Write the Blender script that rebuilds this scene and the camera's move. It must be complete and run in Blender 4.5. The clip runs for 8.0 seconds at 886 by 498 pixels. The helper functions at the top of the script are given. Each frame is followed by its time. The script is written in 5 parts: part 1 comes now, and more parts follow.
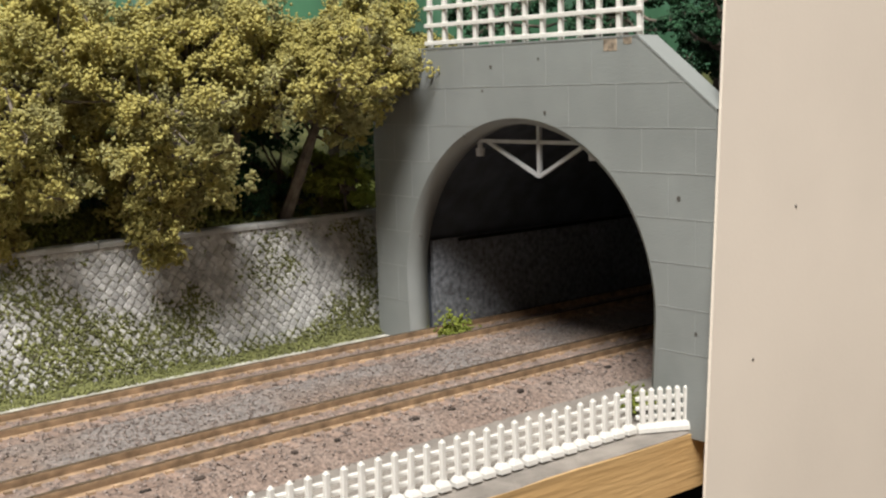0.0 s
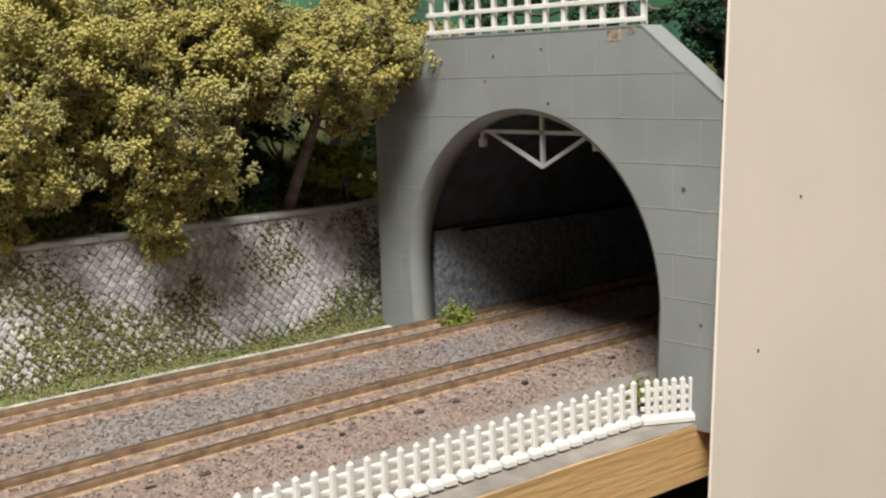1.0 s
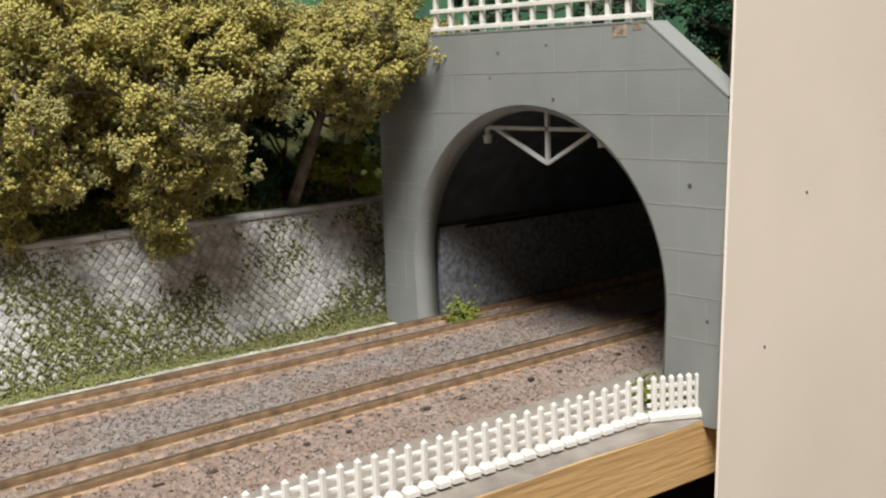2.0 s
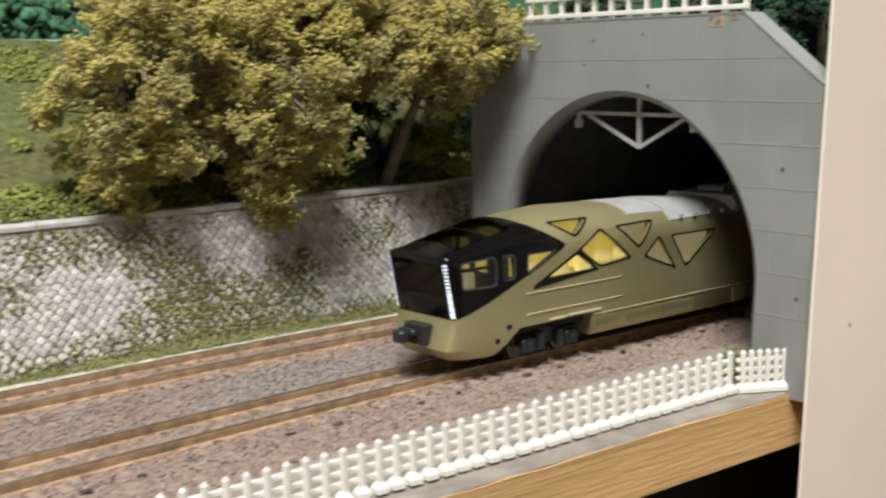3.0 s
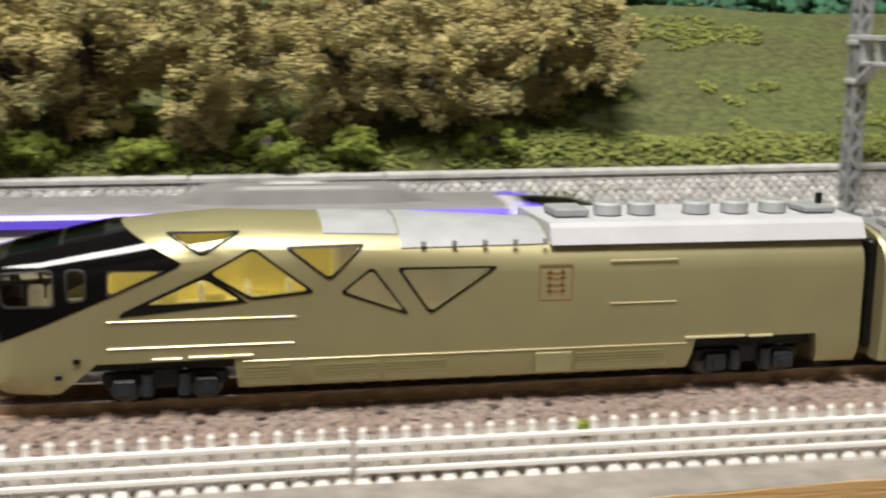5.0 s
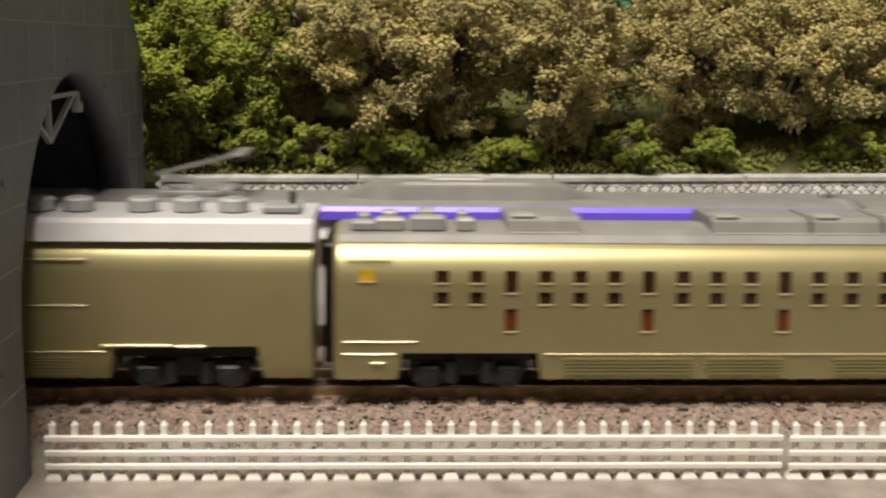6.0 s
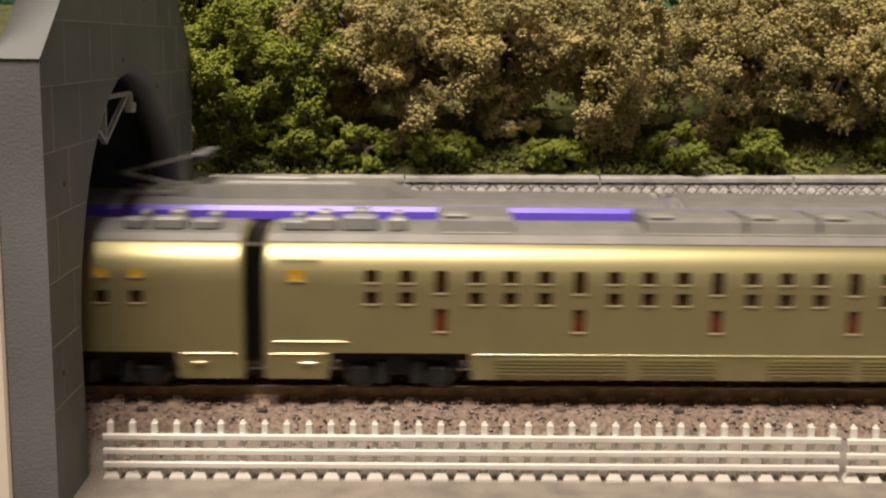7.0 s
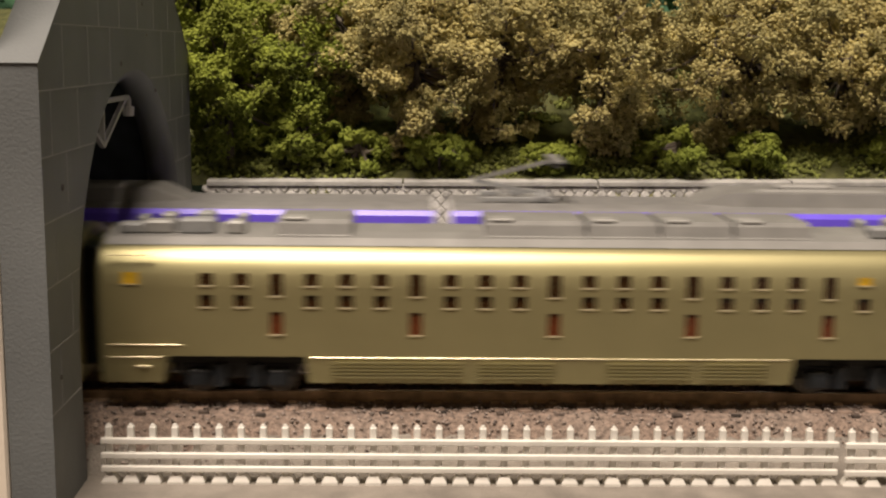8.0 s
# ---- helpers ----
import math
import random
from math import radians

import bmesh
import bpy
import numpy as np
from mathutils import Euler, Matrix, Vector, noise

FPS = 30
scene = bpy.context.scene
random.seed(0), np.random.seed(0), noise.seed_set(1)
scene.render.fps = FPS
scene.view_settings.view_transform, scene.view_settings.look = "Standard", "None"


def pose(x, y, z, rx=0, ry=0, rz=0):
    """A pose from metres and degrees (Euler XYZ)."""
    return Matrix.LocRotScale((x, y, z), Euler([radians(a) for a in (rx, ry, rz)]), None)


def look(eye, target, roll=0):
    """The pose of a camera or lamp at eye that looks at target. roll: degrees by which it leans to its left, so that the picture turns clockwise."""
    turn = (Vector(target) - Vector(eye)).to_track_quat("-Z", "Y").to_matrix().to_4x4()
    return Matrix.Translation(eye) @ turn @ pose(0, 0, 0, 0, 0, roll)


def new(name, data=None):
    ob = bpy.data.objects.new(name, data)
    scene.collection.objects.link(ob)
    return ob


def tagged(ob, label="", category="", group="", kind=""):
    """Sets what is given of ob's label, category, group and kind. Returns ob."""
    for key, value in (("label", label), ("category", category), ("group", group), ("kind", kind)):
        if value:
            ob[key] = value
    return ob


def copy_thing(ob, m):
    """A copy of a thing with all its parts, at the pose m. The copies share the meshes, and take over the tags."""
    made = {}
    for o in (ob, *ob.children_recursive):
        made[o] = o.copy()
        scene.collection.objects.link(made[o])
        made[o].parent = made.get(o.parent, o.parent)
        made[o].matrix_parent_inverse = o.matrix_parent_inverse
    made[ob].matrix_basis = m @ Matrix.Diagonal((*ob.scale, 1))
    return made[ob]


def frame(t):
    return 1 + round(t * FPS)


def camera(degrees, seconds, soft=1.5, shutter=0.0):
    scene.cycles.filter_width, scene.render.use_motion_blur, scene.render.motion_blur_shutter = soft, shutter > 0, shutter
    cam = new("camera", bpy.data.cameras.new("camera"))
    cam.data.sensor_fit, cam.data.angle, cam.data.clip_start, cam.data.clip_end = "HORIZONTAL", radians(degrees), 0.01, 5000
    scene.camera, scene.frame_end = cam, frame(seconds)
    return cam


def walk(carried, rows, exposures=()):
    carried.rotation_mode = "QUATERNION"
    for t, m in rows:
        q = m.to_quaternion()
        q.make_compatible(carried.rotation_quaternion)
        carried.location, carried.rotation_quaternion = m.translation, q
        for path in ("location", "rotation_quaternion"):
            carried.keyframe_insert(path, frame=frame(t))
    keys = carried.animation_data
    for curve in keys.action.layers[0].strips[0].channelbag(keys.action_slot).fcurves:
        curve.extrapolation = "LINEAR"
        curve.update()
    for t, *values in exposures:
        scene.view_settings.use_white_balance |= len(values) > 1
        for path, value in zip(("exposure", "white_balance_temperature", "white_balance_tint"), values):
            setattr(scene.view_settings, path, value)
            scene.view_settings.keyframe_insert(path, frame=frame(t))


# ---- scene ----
U = 0.00105  # one drawing unit (about a millimetre) in metres


def view(x, y, z, turn, tilt, roll):
    """A camera pose in drawing units: turn to the right of +y, tilt upwards, roll to the left, in degrees."""
    a, b = radians(turn), radians(tilt)
    eye = Vector((x, y, z)) * U
    return look(eye, eye + Vector((math.sin(a) * math.cos(b), math.cos(a) * math.cos(b), math.sin(b))), roll)


cam = camera(40.6, 8.0, soft=2.3, shutter=0.3)
PATH = [
    (0.0, -153.0, -143.8, 49.5, 40.24, -7.59, -1.37),
    (0.5, -153.0, -143.05, 50.8, 40.32, -8.10, -1.68),
    (1.0, -153.0, -142.6, 50.7, 40.27, -8.34, -1.66),
    (2.3, -153.7, -141.5, 50.8, 40.31, -8.58, -1.80),
    (2.5, -154.0, -141.4, 50.9, 40.32, -8.64, -1.78),
    (3.0, -170.2, -142.7, 49.2, 38.75, -8.72, -0.74),
    (3.5, -199.0, -146.5, 48.2, 32.60, -9.30, 0.40),
    (4.0, -235.3, -156.1, 49.6, 23.14, -10.45, 0.75),
    (4.3, -259.7, -157.6, 49.3, 19.75, -10.55, 0.70),
    (4.7, -293.9, -161.9, 49.9, 15.64, -10.70, 0.92),
    (5.8, -341.3, -160.8, 45.8, 3.95, -9.75, 0.69),
    (6.0, -344.3, -160.8, 45.8, 2.70, -9.75, 0.69),
    (6.2, -347.0, -160.8, 45.8, 1.85, -9.70, 0.69),
    (6.5, -348.0, -160.8, 45.8, 1.32, -9.65, 0.69),
    (7.0, -348.0, -160.8, 45.8, 1.42, -9.75, 0.69),
    (7.5, -348.0, -160.8, 45.8, 1.42, -9.68, 0.69),
    (8.0, -348.0, -160.8, 45.8, 1.50, -9.56, 0.69),
]
walk(cam, [(r[0], view(*r[1:])) for r in PATH],
     [(0.0, 0.0, 6400, 10), (3.7, 0.0, 6400, 10), (4.3, -0.18, 6500, 10), (4.7, -0.2, 6500, 10), (5.8, -0.4, 7000, 11), (6.5, -0.64, 7850, 17), (8.0, -0.64, 7850, 17)])

# ---- light: a room with ceiling lamps ----
world = bpy.data.worlds.new("room_air")
scene.world = world
world.use_nodes = True
world.node_tree.nodes["Background"].inputs[0].default_value = (0.9, 0.95, 1.0, 1)
world.node_tree.nodes["Background"].inputs[1].default_value = 0.08


def ceiling_lamp(x, y, z, sx, sy, watts, colour):
    lamp = bpy.data.lights.new("ceiling_lamp", "AREA")
    lamp.shape, lamp.size, lamp.size_y, lamp.energy, lamp.color = "RECTANGLE", sx, sy, watts, colour
    new("ceiling_lamp_light", lamp).matrix_world = pose(x, y, z, 0, 0, 0)


ceiling_lamp(-0.56, -0.46, 1.16, 0.6, 0.45, 44, (1.0, 0.96, 0.895))


# ---- materials ----
def material(name, colour, rough=0.6, metal=0.0, vary=0.12, scale=300.0, bump=0.0, bump_scale=900.0, second=None,
             second_scale=60.0, second_at=0.5, emit=None, strength=0.0, island=0.0, spec=0.5, stretch=None, coat=0.0):
    """A surface with grain at one scale and patches of a second colour at another; sizes are per metre."""
    m = bpy.data.materials.new(name)
    m.use_nodes = True
    nt = m.node_tree
    n, k = nt.nodes, nt.links
    b = n["Principled BSDF"]
    b.inputs["Roughness"].default_value, b.inputs["Metallic"].default_value = rough, metal
    b.inputs["Specular IOR Level"].default_value = spec
    b.inputs["Coat Weight"].default_value = coat
    co = n.new("ShaderNodeTexCoord").outputs["Object"]
    if stretch:
        mp = n.new("ShaderNodeMapping")
        mp.inputs["Scale"].default_value = stretch
        k.new(co, mp.inputs[0])
        co = mp.outputs[0]

    def fog(s, detail=4.0):
        t = n.new("ShaderNodeTexNoise")
        t.inputs["Scale"].default_value, t.inputs["Detail"].default_value = s, detail
        k.new(co, t.inputs["Vector"])
        return t.outputs["Fac"]

    def mix(fac, a, c, mode="MIX"):
        x = n.new("ShaderNodeMix")
        x.data_type, x.blend_type = "RGBA", mode
        for value, sock in ((fac, x.inputs[0]), (a, x.inputs[6]), (c, x.inputs[7])):
            if isinstance(value, (int, float)):
                sock.default_value = value
            elif isinstance(value, tuple):
                sock.default_value = (*value, 1)
            else:
                k.new(value, sock)
        return x.outputs[2]

    def ramp(fac, lo, hi):
        r = n.new("ShaderNodeMapRange")
        r.inputs[1].default_value, r.inputs[2].default_value = lo, hi
        k.new(fac, r.inputs[0])
        return r.outputs[0]

    col = colour
    if second:
        col = mix(ramp(fog(second_scale), second_at - 0.06, second_at + 0.06), colour, second)
    if vary:
        lo, hi = tuple(c * (1 - 2 * vary) for c in (1, 1, 1)), tuple(c * (1 + vary) for c in (1, 1, 1))
        col = mix(1.0, col, mix(ramp(fog(scale), 0.3, 0.7), lo, hi), "MULTIPLY")
    if island:
        g = n.new("ShaderNodeNewGeometry").outputs["Random Per Island"]
        oi = n.new("ShaderNodeObjectInfo").outputs["Random"]
        ad = n.new("ShaderNodeMath")
        ad.operation = "ADD"
        k.new(g, ad.inputs[0]), k.new(oi, ad.inputs[1])
        fr = n.new("ShaderNodeMath")
        fr.operation = "FRACT"
        k.new(ad.outputs[0], fr.inputs[0])
        col = mix(1.0, col, mix(fr.outputs[0], tuple([1 - island] * 3), tuple([1 + island] * 3)), "MULTIPLY")
    if isinstance(col, tuple):
        b.inputs["Base Color"].default_value = (*col, 1)
    else:
        k.new(col, b.inputs["Base Color"])
    if bump:
        u = n.new("ShaderNodeBump")
        u.inputs["Strength"].default_value, u.inputs["Distance"].default_value = bump, 0.0006
        k.new(fog(bump_scale, 6.0), u.inputs["Height"])
        k.new(u.outputs[0], b.inputs["Normal"])
    if emit:
        b.inputs["Emission Color"].default_value, b.inputs["Emission Strength"].default_value = (*emit, 1), strength
    return m


def leafy(m):
    """Lets part of the light through the thin foliage bits."""
    n, k = m.node_tree.nodes, m.node_tree.links
    b, t, x = n["Principled BSDF"], n.new("ShaderNodeBsdfTranslucent"), n.new("ShaderNodeMixShader")
    x.inputs[0].default_value = 0.28
    src = b.inputs["Base Color"].links[0].from_socket
    k.new(src, t.inputs[0])
    k.new(b.outputs[0], x.inputs[1]), k.new(t.outputs[0], x.inputs[2])
    k.new(x.outputs[0], n["Material Output"].inputs[0])
    return m


def glass(name, colour, rough=0.03, clear=0.95):
    m = bpy.data.materials.new(name)
    m.use_nodes = True
    n, k = m.node_tree.nodes, m.node_tree.links
    n.remove(n["Principled BSDF"])
    t, g, x = n.new("ShaderNodeBsdfTransparent"), n.new("ShaderNodeBsdfGlossy"), n.new("ShaderNodeMixShader")
    t.inputs[0].default_value, g.inputs["Roughness"].default_value = (*colour, 1), rough
    x.inputs[0].default_value = 1.0 - clear
    k.new(t.outputs[0], x.inputs[1]), k.new(g.outputs[0], x.inputs[2])
    k.new(x.outputs[0], n["Material Output"].inputs[0])
    return m


GOLD = material("champagne_paint", (0.445, 0.408, 0.225), 0.41, 0.7, 0.03, 120, 0.02, 5000)
GOLD_LINE = material("bright_champagne_edge", (0.78, 0.7, 0.48), 0.3, 0.5, 0.03)
BLACK = material("gloss_black_plastic", (0.003, 0.003, 0.0035), 0.08, 0, 0.0, spec=0.3)
SEAL = material("black_rubber_seal", (0.006, 0.006, 0.005), 0.4, 0, 0.05, spec=0.25)
GLASS = glass("clear_glass", (0.85, 0.84, 0.76))
SMOKE = glass("smoked_glass", (0.5, 0.5, 0.42), 0.03, 0.96)
TINTED = glass("black_tinted_roof_glass", (0.3, 0.3, 0.27), 0.05, 0.95)
# The next three emit: cabin lamplight is put into the surfaces themselves.
AMBER = material("lit_yellow_interior", (0.72, 0.62, 0.22), 0.5, 0, 0.3, 160, emit=(1.0, 0.8, 0.2), strength=0.42)
AMBER_DIM = material("glowing_yellow_seat", (0.85, 0.76, 0.4), 0.5, 0, 0.1, 250, emit=(1.0, 0.9, 0.5), strength=0.5)
CREAM_IN = material("glowing_cream_interior", (0.62, 0.55, 0.38), 0.6, 0, 0.15, 150, emit=(1.0, 0.9, 0.66), strength=0.22)
DARKWIN = material("dark_window_glass", (0.035, 0.016, 0.006), 0.12, 0, 0.3, 900)
REDWIN = material("reddish_window_glass", (0.13, 0.035, 0.014), 0.15, 0, 0.3, 900)
LITWIN = material("lit_window", (0.5, 0.3, 0.03), 0.3, 0, 0.2, 700, emit=(1.0, 0.6, 0.03), strength=0.11)
LED = material("white_led_lens", (0.8, 0.85, 1), 0.2, 0, 0, emit=(0.75, 0.86, 1.0), strength=0.95)
ROOFGREY = material("light_grey_roof", (0.36, 0.375, 0.385), 0.5, 0.1, 0.06, 200, 0.1, 3000)
ROOFWHITE = material("white_roof_plastic", (0.47, 0.475, 0.5), 0.4, 0, 0.04, 200)
COACHROOF = material("grey_coach_roof", (0.23, 0.23, 0.225), 0.5, 0.05, 0.08, 200, 0.1, 3000)
COACHUNIT = material("pale_grey_roof_unit", (0.33, 0.33, 0.325), 0.42, 0.05, 0.06, 200)
MIDGREY = material("mid_grey_roof_equipment", (0.27, 0.28, 0.29), 0.55, 0, 0.1, 400)
BOGIE = material("slate_bogie_plastic", (0.016, 0.02, 0.025), 0.45, 0, 0.15, 500)
WHEEL = material("dark_steel_wheel", (0.12, 0.11, 0.1), 0.35, 0.9, 0.1, 500)
FRAME = material("dark_window_frame", (0.05, 0.05, 0.05), 0.35, 0.3, 0.05)
UNDER = material("black_underfloor", (0.012, 0.012, 0.012), 0.7, 0, 0.1)
EMBLEM = material("copper_emblem", (0.36, 0.22, 0.1), 0.4, 0.4, 0.1, 500)
EWHITE = material("white_express_paint", (0.72, 0.72, 0.74), 0.3, 0, 0.03, 300)
VIOLET = material("violet_stripe", (0.16, 0.1, 0.85), 0.35, 0, 0.05, 300)
EROOF = material("grey_express_roof", (0.2, 0.2, 0.2), 0.55, 0, 0.08, 300)
RAIL = material("weathered_rail", (0.4, 0.275, 0.17), 0.55, 0.15, 0.25, 400, 0.2, 4000)
RAILTOP = material("worn_rail_head", (0.5, 0.38, 0.27), 0.25, 0.85, 0.15, 300)
TIE = material("brown_sleeper", (0.29, 0.21, 0.17), 0.85, 0, 0.25, 600, 0.3, 5000, island=0.2)
TIE_PLATE = material("tan_rail_fastening", (0.4, 0.28, 0.18), 0.75, 0, 0.25, 700, island=0.35)
BALLAST = material("grey_ballast", (0.275, 0.245, 0.23), 0.9, 0, 0.25, 1400, 0.9, 2600, second=(0.28, 0.21, 0.17),
                   second_scale=35, second_at=0.52)
RUSTBALLAST = material("rusty_ballast", (0.275, 0.205, 0.17), 0.9, 0, 0.25, 1400, 0.9, 2600, second=(0.3, 0.235, 0.2),
                       second_scale=60, second_at=0.55)
STONE = material("ballast_stones", (0.31, 0.255, 0.23), 0.9, 0, 0.2, 900, island=0.35)
STRIP = material("pale_edge_strip", (0.46, 0.45, 0.4), 0.8, 0, 0.2, 300, 0.3, 2500, second=(0.3, 0.31, 0.2), second_scale=90, second_at=0.58)
CONCRETE = material("grey_portal_plastic", (0.245, 0.262, 0.258), 0.62, 0, 0.07, 60, 0.12, 2500, second=(0.215, 0.23, 0.224),
                    second_scale=28, second_at=0.6)
# Darker copy of CONCRETE: the west portal's shade is put into its colour.
CONCRETE_SHADED = material("shaded_grey_portal_plastic", (0.16, 0.176, 0.184), 0.62, 0, 0.1, 60, 0.15, 2500, second=(0.135, 0.148, 0.155),
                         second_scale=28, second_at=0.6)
TIE_END = material("blackened_timber", (0.055, 0.04, 0.033), 0.85, 0, 0.3, 700, island=0.5)
JOINT = material("pale_joint", (0.3, 0.315, 0.31), 0.65, 0, 0.08, 300)
SPOT = material("dark_speck", (0.1, 0.09, 0.08), 0.8, 0, 0.2)
RUST = material("rust_stain", (0.31, 0.25, 0.19), 0.8, 0, 0.35, 900)
# Blue-black lining: the darkness deep in the bores is put into its colour.
LINING = material("shade_toned_tunnel_lining", (0.05, 0.06, 0.075), 0.9, 0, 0.2, 200)
GRITTY = material("grey_gritty_bank", (0.17, 0.18, 0.2), 0.9, 0, 0.3, 900, 0.6, 2500)
WALLBODY = material("stone_wall_joints", (0.42, 0.42, 0.4), 0.85, 0, 0.2, 300, second=(0.24, 0.24, 0.11), second_scale=40, second_at=0.62)
WALLSTONE = material("pale_wall_stone", (0.48, 0.475, 0.465), 0.75, 0, 0.18, 500, 0.3, 3000, island=0.2)
WALLCAP = material("grey_wall_coping", (0.45, 0.45, 0.44), 0.75, 0, 0.12, 300, 0.2, 2500)
FENCE = material("white_fence_plastic", (0.76, 0.745, 0.71), 0.4, 0, 0.05, 300)
MAST = material("grey_mast_plastic", (0.27, 0.28, 0.29), 0.5, 0, 0.12, 300)
BEAM = material("silver_beam_plastic", (0.5, 0.51, 0.52), 0.42, 0.1, 0.08, 300)
GRASS = material("hill_turf", (0.1, 0.106, 0.036), 0.95, 0, 0.25, 500, 0.8, 2200, second=(0.105, 0.125, 0.036), second_scale=22)
TURF = material("coarse_turf_flock", (0.2, 0.23, 0.055), 0.95, 0, 0.2, 500, island=0.3)
MOSS = material("moss_flock", (0.185, 0.195, 0.07), 0.95, 0, 0.2, 500, island=0.25)
LEAF = leafy(material("olive_tree_foliage", (0.6, 0.535, 0.17), 0.9, 0, 0.2, 90, island=0.08, second=(0.47, 0.445, 0.19), second_scale=75, second_at=0.55))
LEAFDARK = leafy(material("brown_olive_foliage", (0.68, 0.59, 0.26), 0.9, 0, 0.2, 90, island=0.08, second=(0.54, 0.485, 0.22), second_scale=70, second_at=0.55))
BUSH = leafy(material("bright_green_foliage", (0.34, 0.4, 0.065), 0.9, 0, 0.2, 90, island=0.08, second=(0.24, 0.3, 0.05), second_scale=50))
FARLEAF = material("deep_green_foliage", (0.02, 0.075, 0.03), 0.9, 0, 0.25, 130, island=0.4)
WOODS = material("blue_green_woods", (0.05, 0.15, 0.08), 0.9, 0, 0.25, 130, island=0.3)
BARK = material("grey_twig", (0.15, 0.125, 0.1), 0.85, 0, 0.25, 500)
WOOD = material("plywood_edge", (0.62, 0.4, 0.18), 0.6, 0, 0.14, 60, 0.35, 700, second=(0.55, 0.34, 0.14), second_scale=30,
                stretch=(0.12, 1.0, 1.6))
GREYEDGE = material("grey_scenery_base", (0.25, 0.225, 0.2), 0.85, 0, 0.15, 200, 0.4, 2200)
PANEL = material("cream_painted_panel", (0.84, 0.755, 0.66), 0.7, 0, 0.03, 25, 0.05, 1500)
TEAL = material("pale_teal_paint", (0.4, 0.62, 0.56), 0.7, 0, 0.08, 60)
REDROOF = material("red_brown_roof", (0.32, 0.1, 0.05), 0.7, 0, 0.15, 300)
BACK = material("painted_backdrop", (0.1, 0.27, 0.15), 0.9, 0, 0.25, 14, second=(0.2, 0.36, 0.3), second_scale=9, second_at=0.56)
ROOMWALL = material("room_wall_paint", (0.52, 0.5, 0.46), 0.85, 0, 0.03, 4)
# Unseen brown wall colour, added so the gold sides reflect darker and warmer.
BROWN_REFLECTOR = material("brown_reflector_wall", (0.15, 0.085, 0.045), 0.5, 0, 0.2, 6, stretch=(1.0, 1.0, 0.1))
ROOMFLOOR = material("room_floor", (0.09, 0.062, 0.042), 0.6, 0, 0.1, 8)
DARKVOID = material("dark_void_below", (0.02, 0.018, 0.016), 0.8, 0, 0.1, 30)


# ---- mesh helpers: everything is drawn in units of U ----
def mesh_of(name, verts, faces, mat, smooth=False):
    me = bpy.data.meshes.new(name)
    me.from_pydata([tuple(c * U for c in v) for v in verts], [], faces)
    me.materials.append(mat)
    if smooth:
        me.polygons.foreach_set("use_smooth", [True] * len(me.polygons))
    me.update()
    return me


